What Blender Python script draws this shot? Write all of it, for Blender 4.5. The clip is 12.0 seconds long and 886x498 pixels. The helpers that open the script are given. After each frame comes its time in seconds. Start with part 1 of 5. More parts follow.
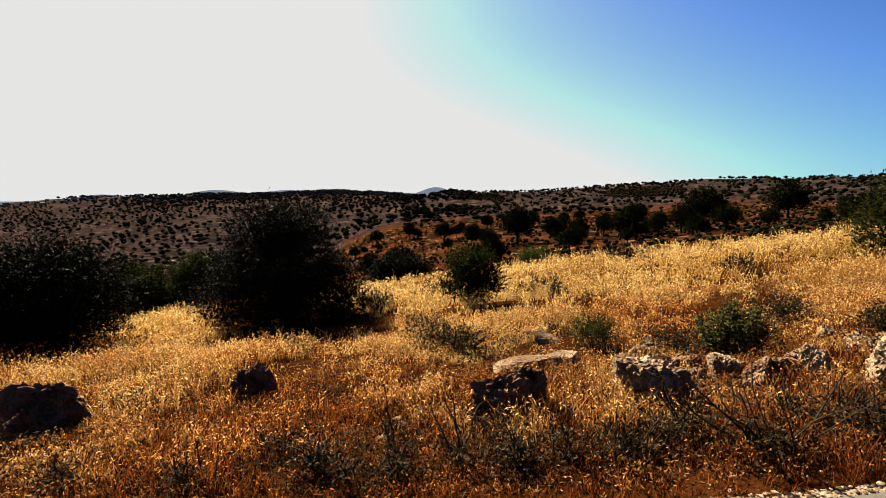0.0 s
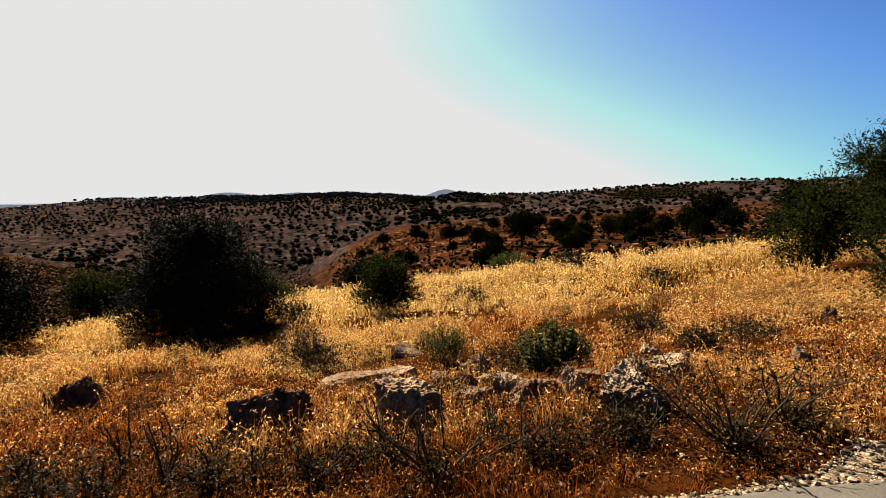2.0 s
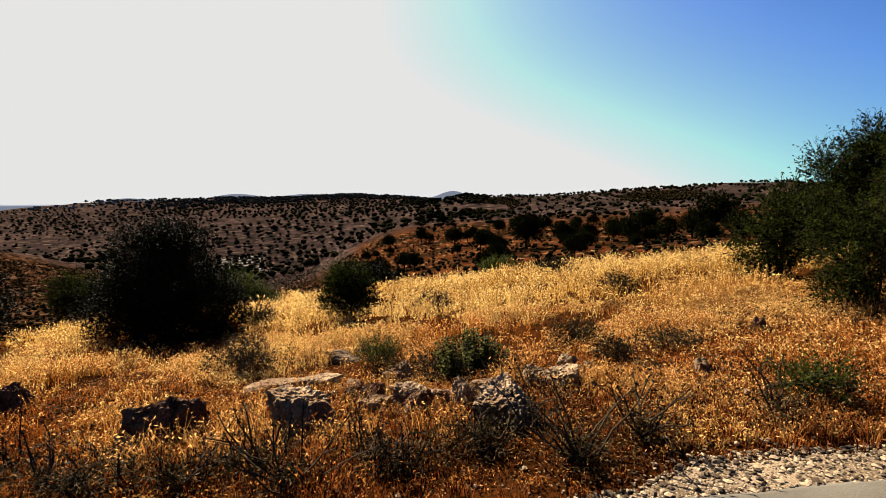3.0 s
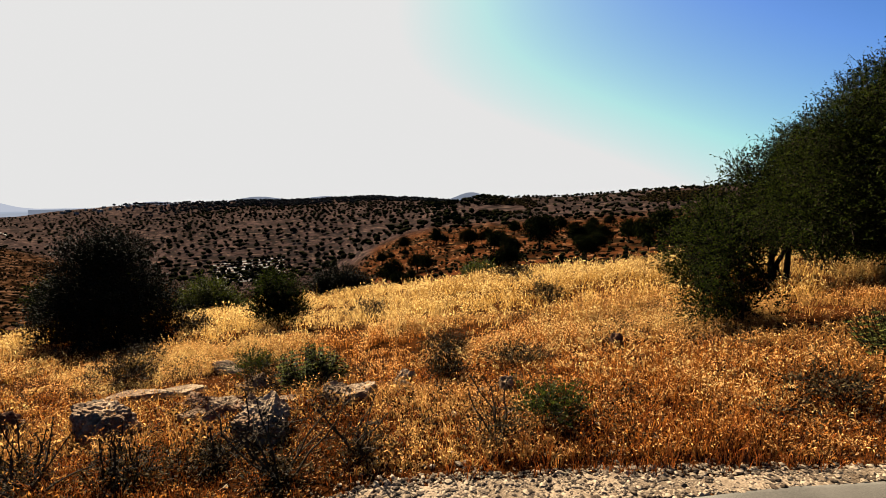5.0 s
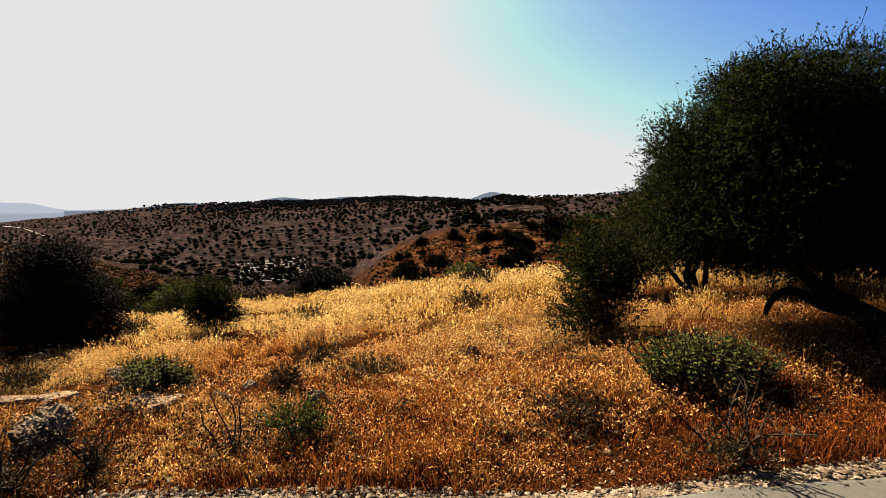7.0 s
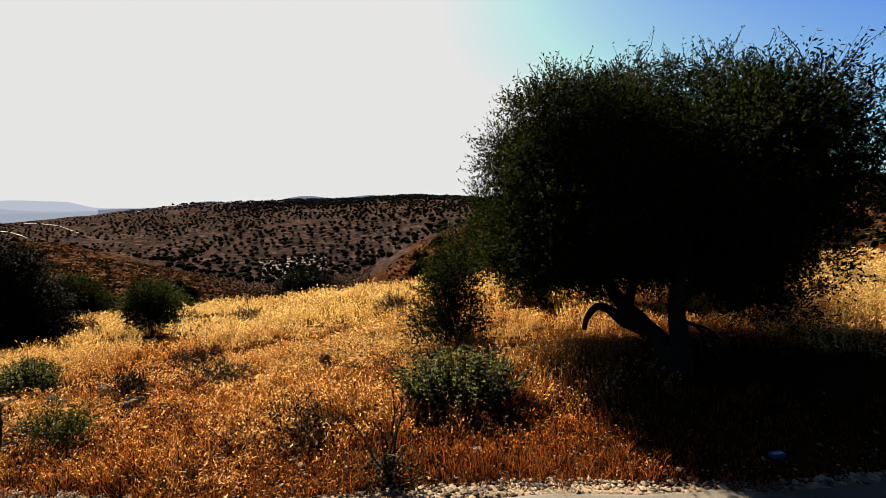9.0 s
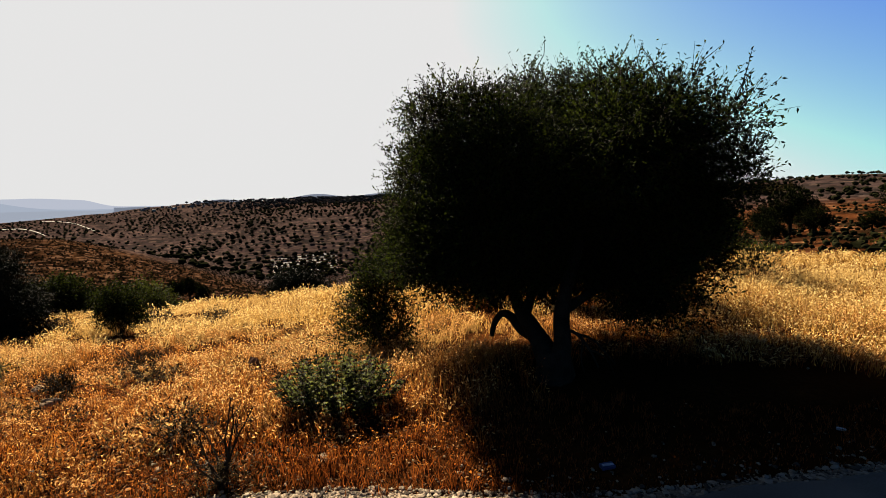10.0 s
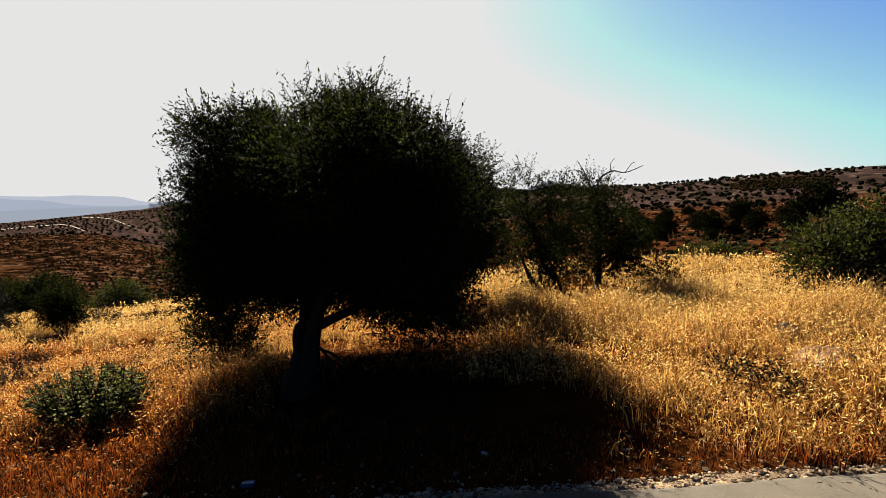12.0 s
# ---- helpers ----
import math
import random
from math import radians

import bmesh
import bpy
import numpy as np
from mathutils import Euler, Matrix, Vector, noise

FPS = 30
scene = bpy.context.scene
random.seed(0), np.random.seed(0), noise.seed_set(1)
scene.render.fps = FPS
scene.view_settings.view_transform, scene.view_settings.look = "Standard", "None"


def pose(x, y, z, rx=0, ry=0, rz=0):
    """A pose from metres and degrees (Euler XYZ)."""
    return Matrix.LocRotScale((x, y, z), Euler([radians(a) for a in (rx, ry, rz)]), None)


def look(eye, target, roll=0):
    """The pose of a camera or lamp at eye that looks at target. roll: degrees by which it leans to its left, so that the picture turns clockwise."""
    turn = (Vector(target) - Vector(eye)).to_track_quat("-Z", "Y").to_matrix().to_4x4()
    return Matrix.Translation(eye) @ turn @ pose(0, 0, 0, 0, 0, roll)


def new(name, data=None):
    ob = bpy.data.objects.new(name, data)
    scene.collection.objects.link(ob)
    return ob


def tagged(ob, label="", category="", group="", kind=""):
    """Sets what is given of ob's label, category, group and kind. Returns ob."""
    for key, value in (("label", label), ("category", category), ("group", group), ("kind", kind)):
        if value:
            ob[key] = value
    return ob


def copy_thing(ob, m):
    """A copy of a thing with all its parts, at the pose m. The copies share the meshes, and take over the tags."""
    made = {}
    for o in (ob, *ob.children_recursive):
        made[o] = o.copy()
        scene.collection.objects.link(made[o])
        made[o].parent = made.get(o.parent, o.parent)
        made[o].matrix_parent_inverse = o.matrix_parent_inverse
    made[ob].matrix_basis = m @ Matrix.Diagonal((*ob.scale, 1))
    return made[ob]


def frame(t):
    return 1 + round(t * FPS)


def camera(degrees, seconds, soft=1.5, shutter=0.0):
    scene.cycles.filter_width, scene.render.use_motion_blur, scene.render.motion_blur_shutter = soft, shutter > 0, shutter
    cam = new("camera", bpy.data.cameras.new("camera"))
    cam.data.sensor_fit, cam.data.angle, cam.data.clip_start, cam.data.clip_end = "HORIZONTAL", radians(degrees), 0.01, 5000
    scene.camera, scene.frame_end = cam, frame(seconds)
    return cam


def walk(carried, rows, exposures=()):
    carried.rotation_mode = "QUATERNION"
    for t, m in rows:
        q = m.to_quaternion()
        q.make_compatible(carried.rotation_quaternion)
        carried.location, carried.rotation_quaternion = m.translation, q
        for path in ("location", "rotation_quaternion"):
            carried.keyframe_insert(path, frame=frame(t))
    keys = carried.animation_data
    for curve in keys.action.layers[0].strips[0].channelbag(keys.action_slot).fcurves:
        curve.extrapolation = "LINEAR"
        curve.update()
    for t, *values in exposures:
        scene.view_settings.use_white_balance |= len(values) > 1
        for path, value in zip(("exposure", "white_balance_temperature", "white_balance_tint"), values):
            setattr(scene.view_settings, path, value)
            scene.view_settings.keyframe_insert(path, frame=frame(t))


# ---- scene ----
cam = camera(87.0, 12.0, soft=0.4)
# seconds, x, y, z, yaw, pitch, roll
ROWS = [
    (0, -0.001, 0.005, 1.793, 0.04, -6.55, -0.05),
    (0.5, 0.498, -0.027, 1.848, 0.25, -6.47, -0.05),
    (1, 1.099, -0.055, 1.906, 0.57, -6.34, -0.03),
    (1.5, 1.640, -0.066, 1.952, 0.92, -6.29, 0.03),
    (2, 2.205, -0.071, 2.003, 1.30, -6.29, 0.02),
    (2.5, 2.690, -0.087, 2.052, 1.65, -6.20, -0.02),
    (3, 3.255, -0.107, 2.108, 2.17, -6.09, -0.05),
    (3.2, 3.450, -0.110, 2.126, 2.35, -6.06, -0.03),
    (4.8, 5.196, -0.139, 2.306, 4.15, -5.95, 0.28),
    (5, 5.435, -0.132, 2.326, 4.43, -5.92, 0.31),
    (5.5, 5.945, -0.113, 2.367, 5.04, -5.90, 0.34),
    (6, 6.525, -0.075, 2.412, 5.73, -5.90, 0.42),
    (6.5, 7.085, -0.032, 2.453, 6.38, -5.92, 0.49),
    (7, 7.675, 0.022, 2.499, 7.02, -5.91, 0.55),
    (7.2, 7.870, 0.036, 2.515, 7.18, -5.92, 0.55),
    (8.8, 9.785, 0.175, 2.660, 9.38, -6.03, 0.56),
    (9, 10.030, 0.202, 2.682, 9.64, -6.07, 0.58),
    (9.5, 10.590, 0.268, 2.732, 10.25, -6.14, 0.60),
    (10, 11.235, 0.360, 2.784, 10.95, -6.32, 0.64),
    (10.5, 11.880, 0.446, 2.840, 11.66, -6.55, 0.71),
    (11, 12.570, 0.566, 2.898, 12.42, -6.72, 0.78),
    (11.5, 13.185, 0.698, 2.943, 13.10, -6.88, 0.87),
    (12, 13.905, 0.849, 2.998, 13.94, -6.94, 0.98),
]
walk(cam, [(t, pose(x, y, z, 90 + p, r, w)) for t, x, y, z, w, p, r in ROWS], exposures=[(0, 3.2), (12, 3.2)])

# ---- light ----
SUN_AZ, SUN_EL = radians(-36), radians(35.5)  # clockwise from +y, above the horizon
SUN_DIR = Vector((math.sin(SUN_AZ) * math.cos(SUN_EL), math.cos(SUN_AZ) * math.cos(SUN_EL), math.sin(SUN_EL)))
GLOW_DIR = Vector((math.sin(SUN_AZ) * math.cos(0.663), math.cos(SUN_AZ) * math.cos(0.663), math.sin(0.663)))  # middle of the hazy glow, a little above the sun
sun = new("sun", bpy.data.lights.new("sun", "SUN"))
sun.data.energy, sun.data.angle, sun.data.color = 5.0, radians(0.6), (1.0, 0.86, 0.66)
sun.matrix_world = look(SUN_DIR * 50, (0, 0, 0))

world = bpy.data.worlds.new("world")
scene.world = world
world.use_nodes = True
wt = world.node_tree
wt.nodes.clear()


def wnode(kind, **values):
    n = wt.nodes.new(kind)
    for key, value in values.items():
        n.inputs[int(key[1:])].default_value = value
    return n


def wmath(op, a, b=None, clamp=False):
    n = wt.nodes.new("ShaderNodeMath")
    n.operation, n.use_clamp = op, clamp
    for i, v in enumerate((a, b)):
        if v is None:
            continue
        if isinstance(v, (int, float)):
            n.inputs[i].default_value = v
        else:
            wt.links.new(v, n.inputs[i])
    return n.outputs[0]


sky = wt.nodes.new("ShaderNodeTexSky")
sky.sky_type, sky.sun_disc = "NISHITA", False
sky.sun_elevation, sky.sun_rotation = SUN_EL, SUN_AZ
sky.altitude, sky.air_density, sky.dust_density, sky.ozone_density = 600, 1.0, 0.6, 2.0
# haze: the sky brightens steeply towards the sun and low over the land, up to where the film is fully exposed
coord = wt.nodes.new("ShaderNodeTexCoord")
dot = wt.nodes.new("ShaderNodeVectorMath")
dot.operation = "DOT_PRODUCT"
wt.links.new(coord.outputs["Generated"], dot.inputs[0])
dot.inputs[1].default_value = GLOW_DIR
split = wt.nodes.new("ShaderNodeSeparateXYZ")
wt.links.new(coord.outputs["Generated"], split.inputs[0])
near_sun = wmath("MULTIPLY", wmath("POWER", 2.718, wmath("MULTIPLY", wmath("SUBTRACT", dot.outputs["Value"], 0.921), 9.0)), 9.0)
low = wmath("POWER", 2.718, wmath("MULTIPLY", wmath("MAXIMUM", split.outputs[2], 0.0), -7.5))
toward = wmath("MULTIPLY", wmath("POWER", wmath("MAXIMUM", dot.outputs["Value"], 0.0), 2.3), 52.0)
haze = wmath("ADD", wmath("ADD", near_sun, wmath("MULTIPLY", low, wmath("ADD", toward, 2.6))), 1.0)


def wvec(op, a, b):
    n = wt.nodes.new("ShaderNodeVectorMath")
    n.operation = op
    for i, v in enumerate((a, b)):
        if isinstance(v, tuple):
            n.inputs[i].default_value = v
        else:
            wt.links.new(v, n.inputs[i])
    return n.outputs[0]


over = wmath("SUBTRACT", haze, 1.0)
tinted = wvec("MULTIPLY", wvec("MULTIPLY", sky.outputs[0], (0.17, 0.71, 1.46)), wmath("ADD", wmath("MULTIPLY", over, 0.025), 1.0))
level = wnode("ShaderNodeBackground", i1=0.00922)
wt.links.new(wvec("MINIMUM", wvec("ADD", tinted, wvec("MULTIPLY", (0.95, 1.07, 1.13), over)), (9.3, 9.25, 9.2)), level.inputs[0])
wout = wt.nodes.new("ShaderNodeOutputWorld")
wt.links.new(level.outputs[0], wout.inputs[0])


# ---- materials ----
def material(name, dark, light, scale=4.0, fine=60.0, rough=0.9, bump=0.3, island=0.0, through_light=0.0, patch=None, spec=0.2):
    """Two colours mixed by noise at two scales; island: variation from piece to piece; patch: a third colour in broad patches, and their scale."""
    m = bpy.data.materials.new(name)
    m.use_nodes = True
    t = m.node_tree
    b = t.nodes["Principled BSDF"]
    b.inputs["Roughness"].default_value = rough
    b.inputs["Specular IOR Level"].default_value = spec
    geo = t.nodes.new("ShaderNodeNewGeometry")

    def nz(s, detail):
        n = t.nodes.new("ShaderNodeTexNoise")
        n.inputs["Scale"].default_value, n.inputs["Detail"].default_value = s, detail
        t.links.new(geo.outputs["Position"], n.inputs["Vector"])
        return n.outputs[0]

    def mth(op, a, c, clamp=False):
        n = t.nodes.new("ShaderNodeMath")
        n.operation, n.use_clamp = op, clamp
        for i, v in enumerate((a, c)):
            if isinstance(v, (int, float)):
                n.inputs[i].default_value = v
            else:
                t.links.new(v, n.inputs[i])
        return n.outputs[0]

    def mix(fac, a, c):
        n = t.nodes.new("ShaderNodeMix")
        n.data_type = "RGBA"
        t.links.new(fac, n.inputs[0])
        for i, v in ((6, a), (7, c)):
            if isinstance(v, tuple):
                n.inputs[i].default_value = (*v, 1)
            else:
                t.links.new(v, n.inputs[i])
        return n.outputs[2]

    big, small = nz(scale, 3), nz(fine, 4)
    f = mth("ADD", mth("MULTIPLY", big, 1.1), mth("MULTIPLY", small, 0.9))
    if island:
        f = mth("ADD", f, mth("MULTIPLY", mth("SUBTRACT", geo.outputs["Random Per Island"], 0.5), island))
    f = mth("MULTIPLY", mth("SUBTRACT", f, 0.65), 1.5, True)
    col = mix(f, dark, light)
    if patch:
        p = mth("MULTIPLY", mth("SUBTRACT", nz(patch[1], 4), 0.5), 5.0)
        col = mix(mth("ADD", p, 0.35, True), col, patch[0])
    t.links.new(col, b.inputs["Base Color"])
    if bump:
        n = t.nodes.new("ShaderNodeBump")
        n.inputs["Strength"].default_value, n.inputs["Distance"].default_value = bump, 0.6 / fine
        t.links.new(small, n.inputs["Height"])
        t.links.new(n.outputs[0], b.inputs["Normal"])
    if through_light:
        tr, mx = t.nodes.new("ShaderNodeBsdfTranslucent"), t.nodes.new("ShaderNodeMixShader")
        t.links.new(col, tr.inputs[0])
        mx.inputs[0].default_value = through_light
        t.links.new(b.outputs[0], mx.inputs[1])
        t.links.new(tr.outputs[0], mx.inputs[2])
        t.links.new(mx.outputs[0], t.nodes["Material Output"].inputs[0])
    return m


STRAW = material("straw", (0.0192, 0.00432, 0.00054), (0.185, 0.062, 0.0099), 0.3, 9, 0.85, 0, 1.5, 0.45, patch=((0.198, 0.111, 0.0312), 0.22), spec=0.03)
PALE_STRAW = material("pale_straw", (0.06, 0.0214, 0.003), (0.285, 0.165, 0.039), 0.2, 6, 0.85, 0, 1.3, 0.45, patch=((0.276, 0.18, 0.06), 0.13), spec=0.03)
RUSSET = material("russet_grass", (0.0054, 0.00108, 0.00024), (0.12, 0.0312, 0.0057), 0.6, 9, 0.9, 0, 1.8, 0.3, spec=0.03)
OAT = material("seed_heads", (0.1, 0.042, 0.0072), (0.43, 0.305, 0.115), 0.32, 12, 0.85, 0, 1.3, 0.4, spec=0.03)
GOLD_OAT = material("ripe_seed_heads", (0.084, 0.027, 0.0048), (0.4, 0.222, 0.076), 0.4, 12, 0.85, 0, 1.3, 0.4, spec=0.03)
LITTER_LEAF = material("dry_flakes", (0.024, 0.0066, 0.0018), (0.252, 0.138, 0.06), 2, 20, 0.9, 0, 1.5, 0.2, spec=0.03)
# olive and dark leaf far below real foliage: the crowns' shade is put in
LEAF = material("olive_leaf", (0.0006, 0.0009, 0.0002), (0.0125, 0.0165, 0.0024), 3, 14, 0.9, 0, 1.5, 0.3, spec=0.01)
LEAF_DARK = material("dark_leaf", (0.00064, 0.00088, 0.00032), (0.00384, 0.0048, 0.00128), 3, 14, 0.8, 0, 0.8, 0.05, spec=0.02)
LEAF_GREEN = material("green_leaf", (0.0028, 0.00416, 0.0008), (0.0224, 0.0264, 0.00416), 3, 16, 0.7, 0, 0.9, 0.4, spec=0.03)
SAGE = material("sage_leaf", (0.0022, 0.0028, 0.0006), (0.056, 0.06, 0.014), 5, 30, 0.7, 0, 1.2, 0.5, spec=0.03)
WEED = material("weed_leaf", (0.0032, 0.00192, 0.00064), (0.0368, 0.0248, 0.0092), 6, 30, 0.8, 0, 1.4, 0.1, spec=0.03)
DRY_SHRUB = material("dry_shrub_leaf", (0.0028, 0.00184, 0.00056), (0.0208, 0.0136, 0.0044), 5, 30, 0.8, 0, 1.0, 0.1, spec=0.03)
BARK = material("bark", (0.0032, 0.00216, 0.00128), (0.0176, 0.012, 0.0072), 8, 60, 0.95, 0.8, spec=0.03)
STEM = material("dry_stem", (0.0048, 0.00304, 0.0016), (0.0288, 0.0192, 0.0096), 9, 60, 0.9, 0.2, spec=0.04)
ROCK = material("limestone", (0.0072, 0.0042, 0.0024), (0.27, 0.19, 0.118), 6, 44, 0.95, 1.8, patch=((0.072, 0.0432, 0.024), 3.0), spec=0.02)
# the limestone again in a darker brown
ROCK_DARK = material("dark_limestone", (0.0048, 0.0022, 0.0012), (0.1, 0.05, 0.027), 7, 46, 0.95, 1.6, spec=0.02)
ROCK_RED = material("reddish_limestone", (0.0054, 0.00252, 0.00132), (0.09, 0.042, 0.0216), 6, 44, 0.95, 1.8, patch=((0.12, 0.075, 0.0432), 4.0), spec=0.02)
GRAVEL = material("gravel_stone", (0.022, 0.015, 0.0095), (0.132, 0.099, 0.066), 3, 60, 0.9, 0.3, 1.3, spec=0.05)
GRIT = material("limestone_grit", (0.018, 0.012, 0.0075), (0.126, 0.093, 0.0624), 2.5, 70, 0.95, 1.0, spec=0.0)
ASPHALT = material("asphalt", (0.0125, 0.0112, 0.0092), (0.048, 0.0432, 0.0355), 1.5, 130, 0.85, 0.6, spec=0.08)
FAR_TREE = material("far_tree_leaf", (0.00115, 0.00134, 0.000576), (0.00614, 0.00614, 0.00269), 0.05, 0.6, 0.9, 0, 0.7, spec=0.0)
MID_TREE = material("oak_leaf", (0.0012, 0.0016, 0.00048), (0.0072, 0.0088, 0.0024), 0.1, 1.5, 0.9, 0, 0.7, 0.03, spec=0.0)
SCRUB = material("scrub_leaf", (0.00176, 0.00144, 0.00064), (0.0096, 0.0068, 0.0028), 0.1, 1.5, 0.9, 0, 0.8, spec=0.0)


def slope_material():
    """The hills: red soil near the foot, pale stony ground, ploughed strips, dark scrub, in broad uneven patches."""
    m = bpy.data.materials.new("hillside_soil")
    m.use_nodes = True
    t = m.node_tree
    b = t.nodes["Principled BSDF"]
    b.inputs["Roughness"].default_value, b.inputs["Specular IOR Level"].default_value = 1.0, 0.0
    geo = t.nodes.new("ShaderNodeNewGeometry")

    def ramp_noise(scale, low_, high_, stretch=(1, 1, 1)):
        mp = t.nodes.new("ShaderNodeMapping")
        mp.inputs["Scale"].default_value = stretch
        t.links.new(geo.outputs["Position"], mp.inputs["Vector"])
        n = t.nodes.new("ShaderNodeTexNoise")
        n.inputs["Scale"].default_value, n.inputs["Detail"].default_value = scale, 5
        t.links.new(mp.outputs[0], n.inputs["Vector"])
        r = t.nodes.new("ShaderNodeMapRange")
        r.inputs[1].default_value, r.inputs[2].default_value = low_, high_
        t.links.new(n.outputs[0], r.inputs[0])
        return r.outputs[0]

    def mix(fac, a, c):
        n = t.nodes.new("ShaderNodeMix")
        n.data_type = "RGBA"
        t.links.new(fac, n.inputs[0])
        for i, v in ((6, a), (7, c)):
            if isinstance(v, tuple):
                n.inputs[i].default_value = (*v, 1)
            else:
                t.links.new(v, n.inputs[i])
        return n.outputs[2]

    dist = t.nodes.new("ShaderNodeVectorMath")
    dist.operation = "LENGTH"
    t.links.new(geo.outputs["Position"], dist.inputs[0])

    def by_distance(a, c):
        r = t.nodes.new("ShaderNodeMapRange")
        r.inputs[1].default_value, r.inputs[2].default_value = a, c
        t.links.new(dist.outputs["Value"], r.inputs[0])
        return r.outputs[0]

    # red soil to one side, brown terraced scrub to the other
    xyz, ratio, side = t.nodes.new("ShaderNodeSeparateXYZ"), t.nodes.new("ShaderNodeMath"), t.nodes.new("ShaderNodeMapRange")
    t.links.new(geo.outputs["Position"], xyz.inputs[0])
    ratio.operation = "DIVIDE"
    t.links.new(xyz.outputs[0], ratio.inputs[0])
    t.links.new(xyz.outputs[1], ratio.inputs[1])
    side.inputs[1].default_value, side.inputs[2].default_value = -0.32, -0.22
    t.links.new(ratio.outputs[0], side.inputs[0])
    near = mix(ramp_noise(0.9, 0.3, 0.7), (0.0048, 0.00132, 0.0003), (0.03, 0.0099, 0.00252))
    near = mix(ramp_noise(22, 0.4, 0.65), near, (0.012, 0.00396, 0.00108))
    red = mix(ramp_noise(0.06, 0.35, 0.62, (1, 1, 6)), (0.0057, 0.00216, 0.00084), (0.0282, 0.00912, 0.00312))
    red = mix(ramp_noise(0.04, 0.5, 0.62, (1, 1, 4)), red, (0.0042, 0.00252, 0.0012))
    red = mix(ramp_noise(0.35, 0.57, 0.64, (0.4, 0.4, 5)), red, (0.057, 0.0276, 0.0132))
    red = mix(ramp_noise(0.45, 0.54, 0.62), red, (0.0042, 0.00228, 0.00108))
    brown = mix(ramp_noise(0.09, 0.42, 0.58, (0.4, 0.4, 9)), (0.0018, 0.00084, 0.00042), (0.0132, 0.00588, 0.00264))
    brown = mix(ramp_noise(0.5, 0.5, 0.6, (0.25, 0.25, 2.5)), brown, (0.0276, 0.0144, 0.0084))
    brown = mix(ramp_noise(0.3, 0.5, 0.58, (0.5, 0.5, 2)), brown, (0.0018, 0.00096, 0.00048))
    red = mix(side.outputs[0], brown, red)
    # far stony soil; its greyer, purpler tone is distance haze put into the colour
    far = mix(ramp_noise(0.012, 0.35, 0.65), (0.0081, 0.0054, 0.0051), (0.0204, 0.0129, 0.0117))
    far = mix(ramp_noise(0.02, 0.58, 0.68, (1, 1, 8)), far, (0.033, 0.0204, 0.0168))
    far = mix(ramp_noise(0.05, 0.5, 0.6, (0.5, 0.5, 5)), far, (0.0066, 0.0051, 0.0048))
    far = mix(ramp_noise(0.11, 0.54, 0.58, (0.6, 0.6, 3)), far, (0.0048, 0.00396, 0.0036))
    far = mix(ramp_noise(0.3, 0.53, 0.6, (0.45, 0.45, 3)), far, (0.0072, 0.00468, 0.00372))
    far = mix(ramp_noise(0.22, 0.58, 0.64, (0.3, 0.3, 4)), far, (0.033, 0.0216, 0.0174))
    col = mix(by_distance(40, 70), near, red)
    # how far the near slopes reach: a spur to one side, the red slope to the other
    def reach(r0, r1, d0, d1):
        r = t.nodes.new("ShaderNodeMapRange")
        for i, v in enumerate((r0, r1, d0, d1)):
            r.inputs[i + 1].default_value = v
        t.links.new(ratio.outputs[0], r.inputs[0])
        return r.outputs[0]

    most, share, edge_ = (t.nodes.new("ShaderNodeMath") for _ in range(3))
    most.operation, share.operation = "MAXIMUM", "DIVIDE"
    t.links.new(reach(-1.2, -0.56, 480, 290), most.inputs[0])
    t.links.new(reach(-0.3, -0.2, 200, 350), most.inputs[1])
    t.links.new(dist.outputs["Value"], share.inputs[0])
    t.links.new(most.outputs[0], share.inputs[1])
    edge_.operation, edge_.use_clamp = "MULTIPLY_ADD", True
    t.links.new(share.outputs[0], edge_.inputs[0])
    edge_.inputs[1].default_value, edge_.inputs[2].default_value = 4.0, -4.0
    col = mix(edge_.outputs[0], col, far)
    t.links.new(col, b.inputs["Base Color"])
    n = t.nodes.new("ShaderNodeBump")
    n.inputs["Strength"].default_value, n.inputs["Distance"].default_value = 0.5, 0.03
    t.links.new(ramp_noise(30, 0.2, 0.8), n.inputs["Height"])
    t.links.new(n.outputs[0], b.inputs["Normal"])
    return m


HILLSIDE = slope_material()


# ---- mesh helpers ----
def fast_mesh(name, verts, faces, smooth=False):
    """A mesh from arrays; all faces have the same number of corners."""
    me = bpy.data.meshes.new(name)
    verts, faces = np.asarray(verts, np.float32), np.asarray(faces, np.int32)
    n, k = faces.shape
    me.vertices.add(len(verts))
    me.vertices.foreach_set("co", verts.ravel())
    me.loops.add(n * k)
    me.loops.foreach_set("vertex_index", faces.ravel())
    me.polygons.add(n)
    me.polygons.foreach_set("loop_start", np.arange(0, n * k, k, dtype=np.int32))
    me.polygons.foreach_set("use_smooth", np.full(n, smooth))
    me.update(calc_edges=True)
    return me


def part(name, mesh, mat, parent=None, label=""):
    """Links a mesh (or a bmesh) as one object, under its thing if there is one."""
    if isinstance(mesh, bmesh.types.BMesh):
        me = bpy.data.meshes.new(name)
        mesh.to_mesh(me)
        mesh.free()
        mesh = me
    if mat and not mesh.materials:
        mesh.materials.append(mat)
    ob = new(name, mesh)
    if parent:
        ob.parent = parent
    return tagged(ob, label)


def thing(name, x, y, z, label, category, group="", turn=0.0, kind=""):
    ob = new(name)
    ob.empty_display_size = 0.2
    ob.matrix_world = pose(x, y, z, 0, 0, turn)
    return tagged(ob, label, category, group, kind)


